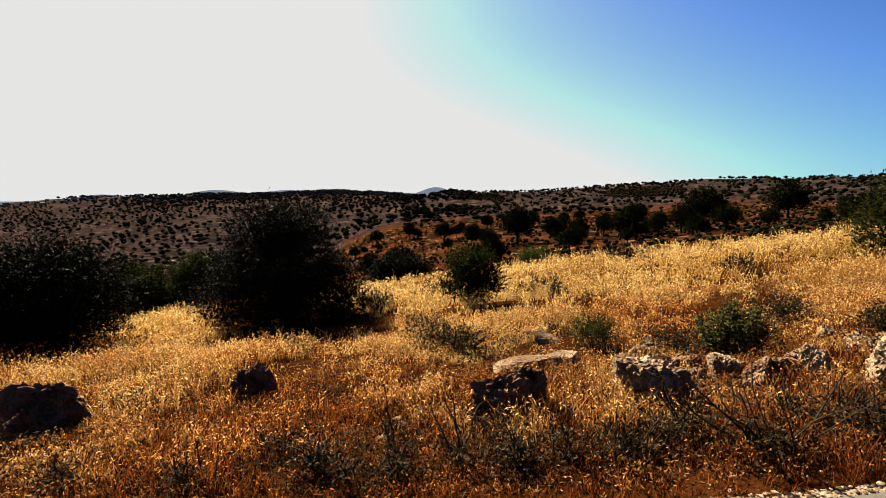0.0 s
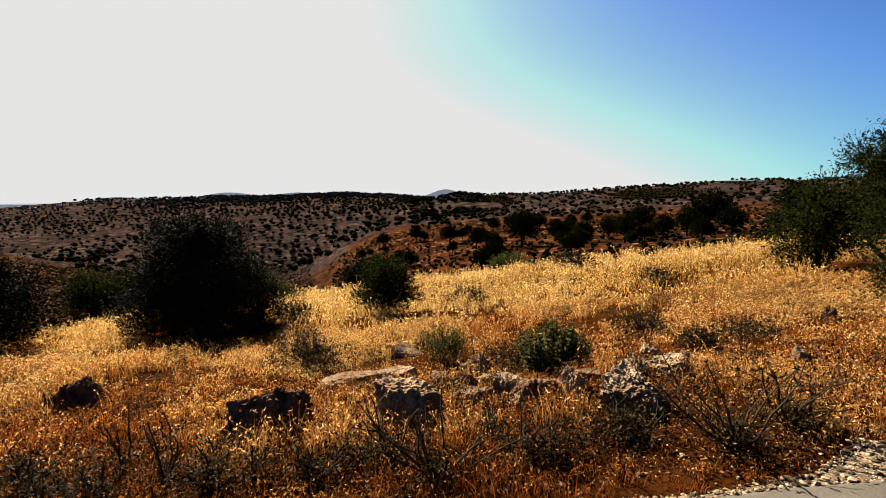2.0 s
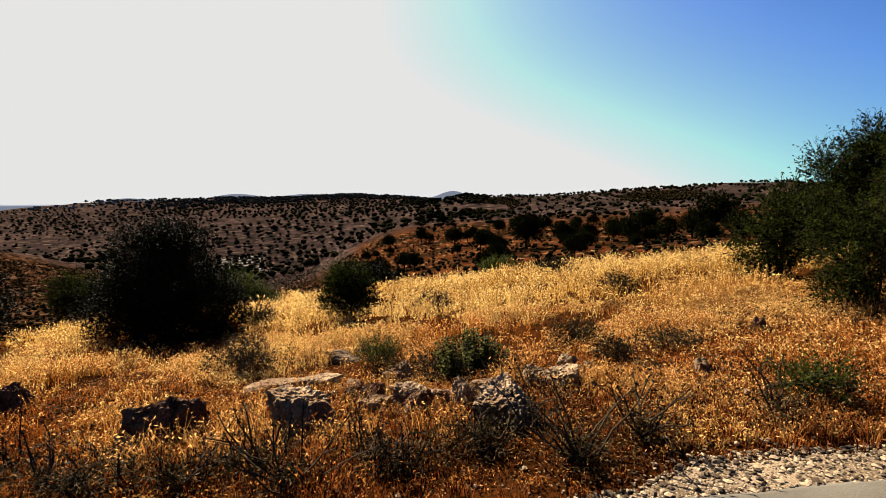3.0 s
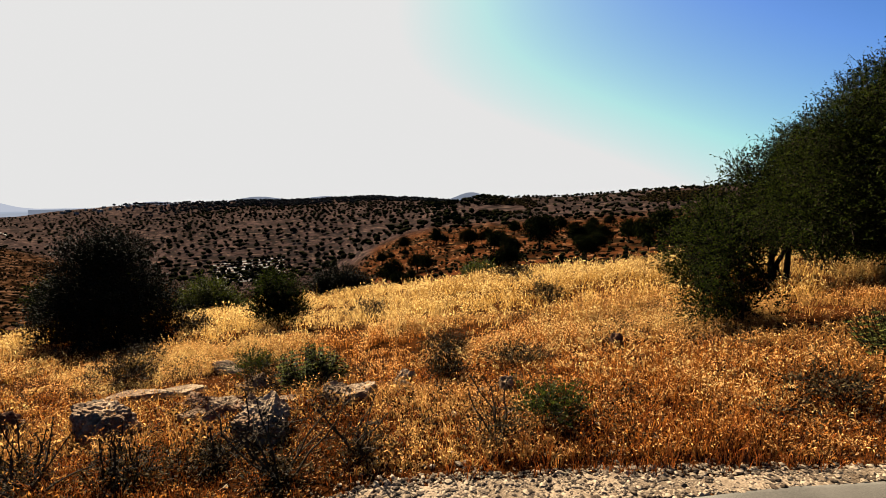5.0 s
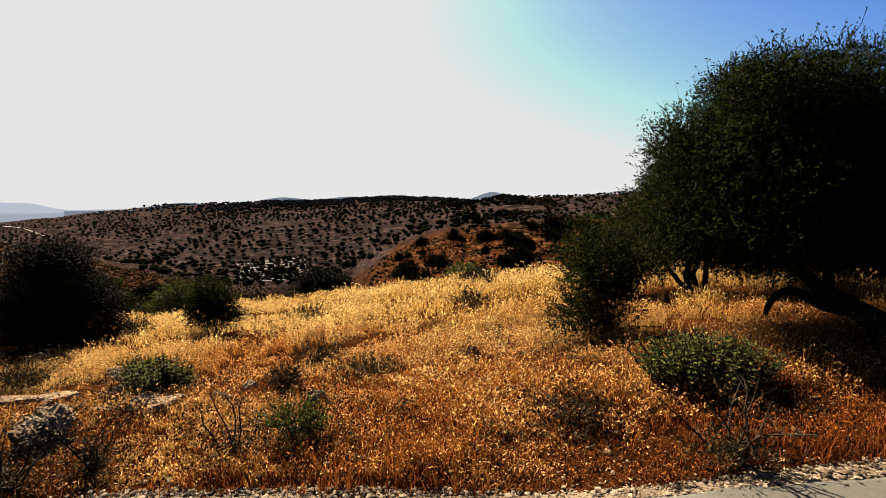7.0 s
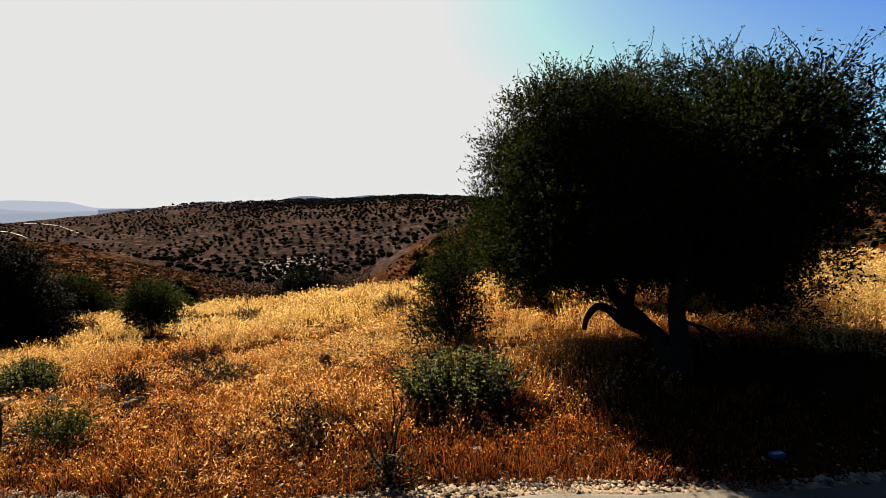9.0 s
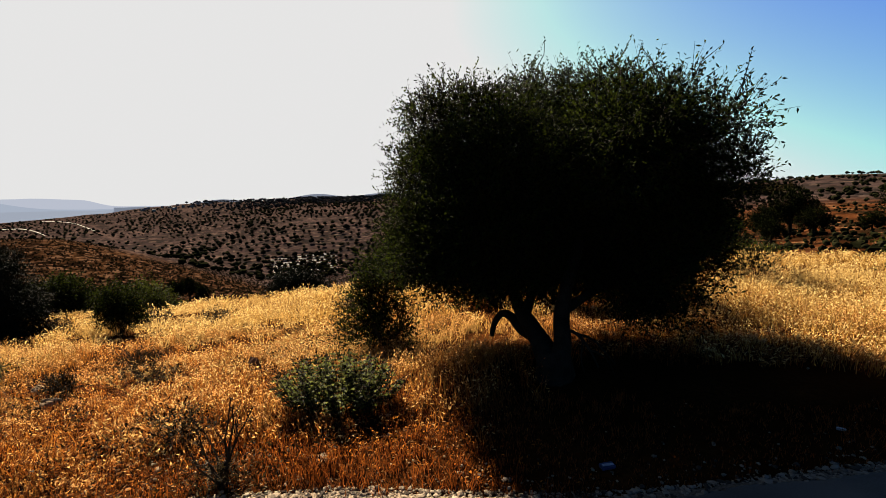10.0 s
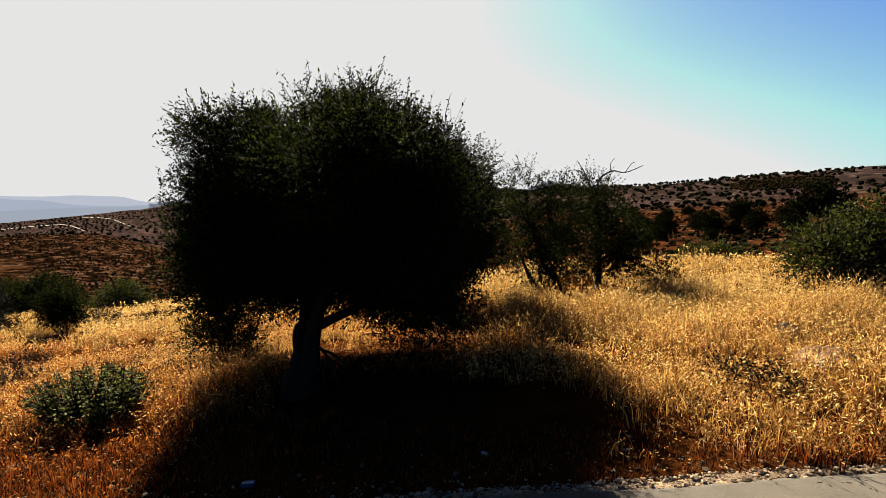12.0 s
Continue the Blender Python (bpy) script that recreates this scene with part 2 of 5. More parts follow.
class Pieces:
    """Collects quads."""

    def __init__(self):
        self.v, self.f, self.n = [], [], 0

    def add(self, v, f):
        self.v.append(np.asarray(v, float).reshape(-1, 3))
        self.f.append(np.asarray(f, int).reshape(-1, 4) + self.n)
        self.n += len(self.v[-1])

    def mesh(self, name, smooth=False):
        return fast_mesh(name, np.concatenate(self.v), np.concatenate(self.f), smooth)

    def tube(self, pts, radii, sides=7):
        pts = [Vector(p) for p in pts]
        rings, frame_up = [], Vector((0.31, 0.95, 0.02))
        for i, p in enumerate(pts):
            d = (pts[min(i + 1, len(pts) - 1)] - pts[max(i - 1, 0)]).normalized()
            a = d.cross(frame_up).normalized()
            c = d.cross(a)
            rings.append([p + (a * math.cos(s) + c * math.sin(s)) * radii[i] for s in [2 * math.pi * k / sides for k in range(sides)]])
        v = [q for r in rings for q in r]
        f = [(i * sides + k, i * sides + (k + 1) % sides, (i + 1) * sides + (k + 1) % sides, (i + 1) * sides + k) for i in range(len(pts) - 1) for k in range(sides)]
        self.add([tuple(q) for q in v], f)


def unit(a):
    return a / np.maximum(np.linalg.norm(a, axis=-1, keepdims=True), 1e-9)


def leaf_faces(base, way, length, width, rng):
    """One pointed leaf, a diamond, at each base along each way."""
    n = len(base)
    side = unit(np.cross(way, rng.normal(size=(n, 3))))
    length, width = np.broadcast_to(length, n)[:, None], np.broadcast_to(width, n)[:, None]
    mid = base + way * length * 0.45
    v = np.stack([base, mid - side * width / 2, base + way * length, mid + side * width / 2], 1).reshape(-1, 3)
    return v, np.arange(4 * n).reshape(n, 4)


def fbm(x, y, s, octaves=3):
    return noise.fractal((x * s, y * s, 0.37), 0.9, 2.1, octaves)


# ---- the lie of the land ----
ROAD_X = (-60, -10, 0, 2.5, 5.7, 6.5, 7.8, 8.7, 9.9, 10.7, 11.4, 12.8, 14.0, 14.75, 15.9, 19, 26, 60)
ROAD_Y = (1.2, 2.15, 2.3, 2.36, 2.48, 2.53, 2.64, 2.73, 2.89, 3.01, 3.13, 3.38, 3.6, 3.78, 4.14, 5.2, 7.6, 19.5)
NEAR = (0.104, 1.0866, -0.6416, -0.0376, 0.2074, -0.06, -0.1041, 0.0054, -0.0645, 0.0055)
BUMPS = ((2.7, 12.8, -0.151, 1.6), (2.5, 6.0, -0.148, 1.0), (4.9, 7.0, -0.117, 1.2), (-1.6, 11.6, 0.066, 1.5), (13.2, 5.9, 0.106, 1.6), (18.3, 13, -0.08, 1.3),
         (4.1, 4.0, 0.159, 0.8), (9.4, 4.2, 0.117, 1.0), (11.75, 3.5, -0.121, 0.8), (3.5, 3.4, 0.032, 0.8), (6.6, 8.4, -0.108, 1.4), (6.0, 3.5, 0.071, 0.8), (11.5, 5.1, 0.22, 0.85))
MID = (6.5, 0.0, 2.4)
RADII = (45, 110, 200, 320, 480, 700, 1100, 2000)
# elevation in degrees, as seen from the middle of the walk, by bearing and distance
LAND = {
    -62: (-14, -12, -9, -5.5, -3.2, -5, -3.6, -2.2),
    -50: (-14, -12, -9.2, -6.2, -3.7, -5, -3.4, -1.6),
    -40: (-13.5, -12.5, -10.6, -8, -6.6, -6.0, -3.2, -0.5),
    -30: (-13, -12.5, -11.2, -10.2, -8.6, -3.9, -1.5, 0.0),
    -20: (-12.5, -12.6, -11.4, -9.8, -7.6, -2.7, -0.9, 0.25),
    -10: (-11.8, -11.4, -8.8, -5.4, -3.6, -1.7, -0.5, 0.45),
    0: (-11, -9.2, -6.2, -3.7, -1.9, 0.3, -0.4, -0.3),
    10: (-10.2, -7.8, -5.2, -3.1, -1.3, 0.35, -0.5, -0.5),
    20: (-8.8, -6.2, -4.3, -2.5, -0.5, 1.1, 0.3, 0.2),
    30: (-7.2, -5.0, -3.2, -1.5, 0.0, 1.6, 0.8, 0.5),
    42: (-5.2, -3.6, -2.2, -1.0, 0.2, 1.6, 0.8, 0.5),
    60: (-3.5, -2.5, -1.5, -0.5, 0.5, 1.6, 0.8, 0.5),
}
BEARINGS = np.array(list(LAND))
TABLE = np.array(list(LAND.values()))


def cubic(p0, p1, p2, p3, t):
    return p1 + 0.5 * t * (p2 - p0 + t * (2 * p0 - 5 * p1 + 4 * p2 - p3 + t * (3 * (p1 - p2) + p3 - p0)))


def far_height(x, y):
    dx, dy = x - MID[0], y - MID[1]
    r = max(math.hypot(dx, dy), 1.0)
    az = math.degrees(math.atan2(dx, dy))
    back = min(max((abs(az) - 62) / 60, 0), 1)
    az = min(max(az, -62), 60)
    i = min(max(int(np.searchsorted(BEARINGS, az, "right")) - 1, 0), len(BEARINGS) - 2)
    u = (az - BEARINGS[i]) / (BEARINGS[i + 1] - BEARINGS[i])
    lr = [math.log(q) for q in RADII]
    s = min(max(math.log(r), lr[0]), lr[-1])
    j = min(max(sum(q <= s for q in lr) - 1, 0), len(lr) - 2)
    w = (s - lr[j]) / (lr[j + 1] - lr[j])
    rows = []
    for a in range(-1, 3):
        q = TABLE[min(max(i + a, 0), len(BEARINGS) - 1)]
        rows.append(cubic(*(q[min(max(j + c, 0), len(RADII) - 1)] for c in range(-1, 3)), w))
    el = cubic(*rows, u) * (1 - back) + back * (1.5 if r < 400 else 0.5)
    z = MID[2] + r * math.tan(radians(el))
    rough = 0.0035 * r * fbm(x, y, 9.0 / max(r, 60), 4)
    if r > 2000:
        z -= (r - 2000) * 0.06
    return z + rough


def near_height(x, y):
    u, v = (min(max(x, -14), 26) - 6) / 10, (min(y, 26) - 8) / 8
    b = (1, u, v, u * u, u * v, v * v, u ** 3, u * u * v, u * v * v, v ** 3)
    z = sum(p * q for p, q in zip(NEAR, b))
    for bx, by, h, s in BUMPS:
        z += h * math.exp(-((x - bx) ** 2 + (y - by) ** 2) / (2 * s * s))
    return z


def road_edge(x):
    return float(np.interp(x, ROAD_X, ROAD_Y))


def road_height(x):
    x = min(max(x, -40), 50)
    return near_height(x, road_edge(x) - 0.1) + 0.02


def ground_height(x, y):
    r = math.hypot(x - MID[0], y - MID[1])
    w = min(max((r - 15) / 19, 0), 1)
    w = w * w * (3 - 2 * w)
    z = 0.0
    e = road_edge(x)
    if w < 1:
        if y < e:
            zn = road_height(x) - 0.02 - 0.05 * min(max((e - y) / 0.1, 0), 1)
        else:
            zn = near_height(x, y)
            zn += (0.035 * fbm(x, y, 1.1) + 0.015 * fbm(x + 7, y, 5.0, 2)) * min((y - e) / 0.6, 1)
        z += zn * (1 - w)
    if w > 0:
        zf = far_height(x, y)
        if y < e and r < 70:
            zf = min(zf, road_height(x) - 0.07)
        z += zf * w
    return z


def build_ground():
    angles = np.concatenate([np.radians(np.arange(-64, 64, 0.5)), np.radians(np.arange(64, 296, 4.0))])
    radii = np.concatenate([np.linspace(0.8, 34, 170), np.geomspace(34.3, 4200, 165)])
    na, nr = len(angles), len(radii)
    v = [(MID[0] + r * math.sin(a), MID[1] + r * math.cos(a)) for r in radii for a in angles]
    v = [(x, y, ground_height(x, y)) for x, y in v]
    f = [(i * na + k, i * na + (k + 1) % na, (i + 1) * na + (k + 1) % na, (i + 1) * na + k) for i in range(nr - 1) for k in range(na)]
    v.append((MID[0], MID[1], ground_height(MID[0], MID[1])))
    me = fast_mesh("ground", v, f, True)
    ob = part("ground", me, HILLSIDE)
    return tagged(ob, "reddish dry soil running down to stony brown hills", "ground", kind="structure")


ground = build_ground()


def build_road():
    xs = np.arange(-40, 50.01, 0.25)
    v, f = [], []
    offs = (0.0, -0.05, -0.3, -1.2, -2.5, -4.0, -5.2, -5.22)
    for x in xs:
        e = road_edge(x) + 0.05 * fbm(x, 3, 1.5) + 0.02 * fbm(x, 9, 7.0)
        z = road_height(x)
        v.append((x, e + 0.02, z - 0.08))
        for o in offs:
            v.append((x, e + o, z + (0.0 if o < -0.01 else -0.015) + 0.015 * min(-o, 2.5) - (0.25 if o < -5.21 else 0.0)))
    k = len(offs) + 1
    for i in range(len(xs) - 1):
        f += [(i * k + j, i * k + j + 1, (i + 1) * k + j + 1, (i + 1) * k + j) for j in range(k - 1)]
    ob = part("road", fast_mesh("road", v, f, True), ASPHALT)
    return tagged(ob, "narrow worn grey asphalt road with a ragged edge", "road", kind="structure")


build_road()


# ---- rocks ----
VERGE_X = (0.6, 1.4, 2.5, 3.6, 4.3, 4.75, 5.2, 5.7, 6.2, 6.8, 7.4, 8.2, 9.0, 10.1, 10.6, 11.3, 12.5, 14, 15.0, 15.8, 18)
VERGE_W = (0.02, 0.1, 0.07, 0.04, 0.1, 0.38, 0.4, 0.36, 0.36, 0.3, 0.22, 0.13, 0.11, 0.16, 0.14, 0.13, 0.1, 0.1, 0.14, 0.06, 0.06)


def verge_edge(x):
    return road_edge(x) + float(np.interp(x, VERGE_X, VERGE_W))


def rock_mesh(name, w, d, h, seed, rugged=0.22, cuts=4):
    bm = bmesh.new()
    bmesh.ops.create_icosphere(bm, subdivisions=cuts, radius=1)
    o = Vector((seed * 3.7, seed * 1.9, seed * 0.7))
    rng = np.random.default_rng(900 + seed)
    planes = [(Vector(unit(rng.normal(size=3) * (1, 1, 0.8))), rng.uniform(0.5, 0.86)) for _ in range(11)] + [(Vector(unit(np.array([rng.normal() * 0.35, rng.normal() * 0.35, 1.0]))), rng.uniform(0.5, 0.7))]
    for v in bm.verts:
        p = v.co.copy()
        for nrm, off in planes:
            k = p.dot(nrm) - off
            if k > 0:
                p -= nrm * k * 0.93
        p *= 1.25
        q = p * 1.1 + o
        k = 1 + rugged * 0.5 * noise.fractal(q * 1.8, 0.8, 2.2, 4) + rugged * 0.4 * noise.fractal(q * 5, 0.7, 2.2, 4)
        pit = noise.voronoi(q * 4.2 + Vector((3, 1, 7)))[0][0]
        k -= rugged * 0.7 * max(0.36 - pit, 0) + rugged * 0.3 * max(noise.noise(q * 8.5), 0)
        # cracks along one bedding direction
        k -= rugged * 0.35 * max(0.25 - abs(noise.noise(Vector((q.x * 0.8, q.y * 0.8, q.z * 4.5)))), 0)
        p *= k
        v.co = Vector((p.x * w / 2, p.y * d / 2, max(p.z, -0.45) * h / 1.2))
    bm.normal_update()
    for fc in bm.faces:
        fc.smooth = False
    return bm


def rock(x, y, w, d, h, seed, label, mat=None, turn=0.0, lean=0.0, cuts=5, rugged=0.26):
    ob = part("rock", rock_mesh("rock", w, d, h, seed, rugged, cuts), mat or ROCK)
    ob.matrix_world = pose(x, y, ground_height(x, y) + 0.2 * h, lean, lean * 0.5, turn)
    return tagged(ob, label, "rock", "limestone rocks")


PALE = "pale pitted limestone rock standing in dry grass"
DARKR = "dark limestone boulder in straw-coloured grass"
SLAB = "flat pale limestone slab level with the grass"
RUBBLE = "low reddish jagged limestone chunk in a rubble mound"
rock(1.82, 3.98, 0.6, 0.52, 0.42, 1, "upright pale limestone rock with a shaded pitted face", turn=20, lean=-6)
rock(2.48, 5.55, 0.4, 0.34, 0.24, 31, "tilted pale slab of limestone beside a green shrub", turn=25, lean=12)
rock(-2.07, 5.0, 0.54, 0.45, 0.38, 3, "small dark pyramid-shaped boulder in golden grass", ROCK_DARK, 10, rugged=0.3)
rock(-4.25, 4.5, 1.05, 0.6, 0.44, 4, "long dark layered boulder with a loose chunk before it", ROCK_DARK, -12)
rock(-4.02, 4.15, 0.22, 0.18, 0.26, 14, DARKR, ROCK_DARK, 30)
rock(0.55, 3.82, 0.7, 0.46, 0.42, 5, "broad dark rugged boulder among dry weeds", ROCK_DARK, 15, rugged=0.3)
rock(1.14, 3.7, 0.24, 0.18, 0.13, 6, "small pale jagged stone in russet grass", turn=40)
rock(2.76, 4.42, 0.4, 0.28, 0.2, 7, "pale rock with dark pits on a rubble mound", turn=60)
rock(2.42, 4.5, 0.4, 0.26, 0.12, 21, PALE, turn=15)
rock(3.06, 4.16, 0.38, 0.28, 0.18, 13, RUBBLE, ROCK_RED, -40)
rock(3.3, 4.0, 0.24, 0.22, 0.22, 22, PALE, turn=80, lean=8)
rock(2.86, 4.05, 0.3, 0.24, 0.2, 23, RUBBLE, ROCK_RED, 25, lean=-12)
rock(2.3, 4.75, 0.36, 0.26, 0.18, 24, RUBBLE, ROCK_RED, 65)
rock(2.08, 4.95, 0.34, 0.24, 0.2, 25, RUBBLE, ROCK_RED, 110, lean=10)
rock(2.62, 4.85, 0.28, 0.24, 0.16, 26, RUBBLE, ROCK_RED, 10)
rock(3.62, 3.54, 0.42, 0.4, 0.29, 33, "chunky pale rock with a sunlit flat top", turn=-15, lean=-4)
rock(3.5, 4.36, 0.42, 0.28, 0.1, 15, SLAB, turn=8, rugged=0.18)
rock(3.98, 4.3, 0.34, 0.24, 0.14, 27, PALE, turn=50)
rock(4.24, 4.28, 0.36, 0.3, 0.15, 9, "low pale rock with a rounded sunlit top", turn=15)
rock(4.62, 4.62, 0.22, 0.18, 0.12, 16, PALE, turn=10)
rock(4.55, 5.4, 0.2, 0.16, 0.14, 19, "small pale stone on bare soil", turn=25, cuts=3)
rock(0.95, 5.4, 0.82, 0.42, 0.13, 11, SLAB, turn=14, rugged=0.15)
rock(1.45, 5.62, 0.5, 0.3, 0.14, 28, SLAB, turn=30, rugged=0.18)
rock(1.45, 6.72, 0.5, 0.3, 0.13, 12, SLAB, turn=-5, rugged=0.15)
rock(5.72, 4.6, 0.2, 0.16, 0.13, 29, "small pale stone in russet grass", turn=33, cuts=3)
rock(16.45, 6.02, 0.58, 0.38, 0.24, 17, "rounded pale boulder half hidden in tall golden grass", turn=5, rugged=0.12)
rock(16.6, 7.05, 0.34, 0.27, 0.24, 18, "pale rock peeping out of tall golden grass", turn=25, rugged=0.12)
rock(7.3, 6.25, 0.17, 0.15, 0.24, 20, "small brown stone standing in golden grass", ROCK_DARK, 25, cuts=3)


def scatter_stones():
    """Loose stones between the rocks and the verge."""
    rng = np.random.default_rng(5)
    protos = []
    for k in range(5):
        bm = rock_mesh("stone", 1, 0.8, 0.5, 40 + k, 0.42, 3)
        me = bpy.data.meshes.new("stone")
        bm.to_mesh(me)
        bm.free()
        me.materials.append(ROCK)
        protos.append(me)
    spots = [(2.8, 4.3, 0.45, 34), (2.2, 4.9, 0.4, 18), (4.6, 4.7, 0.6, 14), (1.3, 5.3, 0.7, 10), (5.7, 4.4, 0.7, 12), (6.6, 3.5, 0.9, 12), (9.9, 3.6, 1.6, 10), (0.3, 3.9, 0.8, 8), (-2.6, 4.6, 0.9, 8)]
    for cx, cy, spread, count in spots:
        for _ in range(count):
            x, y = cx + rng.normal() * spread, cy + rng.normal() * spread * 0.4
            if y < road_edge(x) + 0.45:
                continue
            s = rng.uniform(0.04, 0.12)
            ob = new("stone", protos[rng.integers(5)])
            ob.matrix_world = pose(x, y, ground_height(x, y) + 0.1 * s, rng.uniform(-20, 20), rng.uniform(-20, 20), rng.uniform(0, 360)) @ Matrix.Diagonal((s, s, s * 0.6, 1))
            tagged(ob, "loose pale limestone rubble on dry soil", "stone", "loose stones")


scatter_stones()


def gravel():
    """The gravel verge along the asphalt."""
    rng = np.random.default_rng(8)
    bm = bmesh.new()
    bmesh.ops.create_icosphere(bm, subdivisions=1, radius=1)
    tv = np.array([v.co[:] for v in bm.verts])
    tf = np.array([[v.index for v in fc.verts] for fc in bm.faces])
    bm.free()
    vs, fs, n = [], [], 0
    for _ in range(14500):
        x = rng.uniform(0.8, 17.5)
        while rng.random() > np.interp(x, VERGE_X, VERGE_W) / 0.5 + 0.08:
            x = rng.uniform(0.8, 17.5)
        wide = float(np.interp(x, VERGE_X, VERGE_W))
        off = rng.uniform(-0.04, wide) if rng.random() < 0.9 else wide * 0.6 + rng.exponential(0.2)
        y = road_edge(x) + off
        s = rng.uniform(0.005, 0.0125) * (2.1 if rng.random() < 0.12 else 1.0)
        p = tv * (1 + rng.uniform(-0.28, 0.28, (12, 1))) * s * rng.uniform(0.6, 1.2, 3)
        a = rng.uniform(0, 6.28)
        c, q = math.cos(a), math.sin(a)
        p = p @ np.array([[c, q, 0], [-q, c, 0], [0, 0, 0.55]])
        vs.append(p + (x, y, ground_height(x, y) + 0.3 * s + 0.004))
        fs.append(tf + n)
        n += 12
    ob = part("gravel", fast_mesh("gravel", np.concatenate(vs), np.concatenate(fs)), GRAVEL)
    tagged(ob, "loose pale limestone gravel along the asphalt edge", "gravel", kind="stuff")


gravel()


def verge():
    """Pale trodden grit between the asphalt and the grass."""
    xs = np.arange(0.7, 18, 0.1)
    v, f = [], []
    for x in xs:
        wide = float(np.interp(x, VERGE_X, VERGE_W)) * (1 + 0.3 * fbm(x, 2, 1.3, 3))
        for k in range(7):
            y = road_edge(x) - 0.02 + wide * k / 6
            v.append((x, y, ground_height(x, y) + 0.008 - (0.03 if k == 6 else 0) + 0.006 * fbm(x, y, 9, 2)))
    f = [(i * 7 + k, (i + 1) * 7 + k, (i + 1) * 7 + k + 1, i * 7 + k + 1) for i in range(len(xs) - 1) for k in range(6)]
    ob = part("verge", fast_mesh("verge", v, f, True), GRIT)
    tagged(ob, "pale trodden limestone grit beside the asphalt", "verge", kind="structure")


verge()


# ---- trees and bushes ----
def sprigs(lobes, count, length, leaves, leaf, rng, up=0.35, gap=0.0, shell=0.55, flat=None):
    """Leafy twigs that fill rounded lobes (centre and half sizes). Returns leaf and twig quads."""
    vol = np.array([l[3] * l[4] * l[5] for l in lobes]) ** 0.75
    pick = rng.choice(len(lobes), count, p=vol / vol.sum())
    lob = np.array(lobes, float)[pick]
    way = unit(rng.normal(size=(count, 3)))
    depth = rng.uniform(0, 1, (count, 1)) ** shell
    start = lob[:, :3] + way * depth * lob[:, 3:]
    if gap:
        keep = np.array([noise.noise(Vector(p) * 2.1) + 0.5 * noise.noise(Vector(p) * 5.3) > gap - 0.6 for p in start])
        start, way = start[keep], way[keep]
    if flat is not None:
        ok = start[:, 2] > flat
        start, way = start[ok], way[ok]
    n = len(start)
    way = unit(way + rng.normal(size=(n, 3)) * 0.5 + (0, 0, up))
    size = length * rng.uniform(0.5, 1.3, (n, 1))
    bend = rng.normal(size=(n, 3)) * 0.25
    bases, ways = [], []
    for k in range(leaves):
        t = (k + 0.5) / leaves
        p = start + way * size * t + bend * size * t * t
        d = unit(way * 0.7 + rng.normal(size=(n, 3)) * 0.75)
        bases.append(p)
        ways.append(d)
    base, wy = np.concatenate(bases), np.concatenate(ways)
    m = len(base)
    lv, lf = leaf_faces(base, wy, leaf * rng.uniform(0.6, 1.3, m), leaf * 0.42 * rng.uniform(0.7, 1.2, m), rng)
    tip = start + way * size + bend * size
    side = unit(np.cross(way, rng.normal(size=(n, 3)))) * (leaf * 0.06)
    tv = np.stack([start - side, start + side, tip + side * 0.4, tip - side * 0.4], 1).reshape(-1, 3)
    return lv, lf, tv, np.arange(4 * n).reshape(n, 4)


def limb_path(rng, start, end, sag=0.15, steps=6):
    a, b = np.array(start, float), np.array(end, float)
    wob = rng.normal(size=3) * np.linalg.norm(b - a) * sag
    return [a + (b - a) * t + wob * math.sin(math.pi * t) + rng.normal(size=3) * 0.02 * np.linalg.norm(b - a) for t in np.linspace(0, 1, steps)]


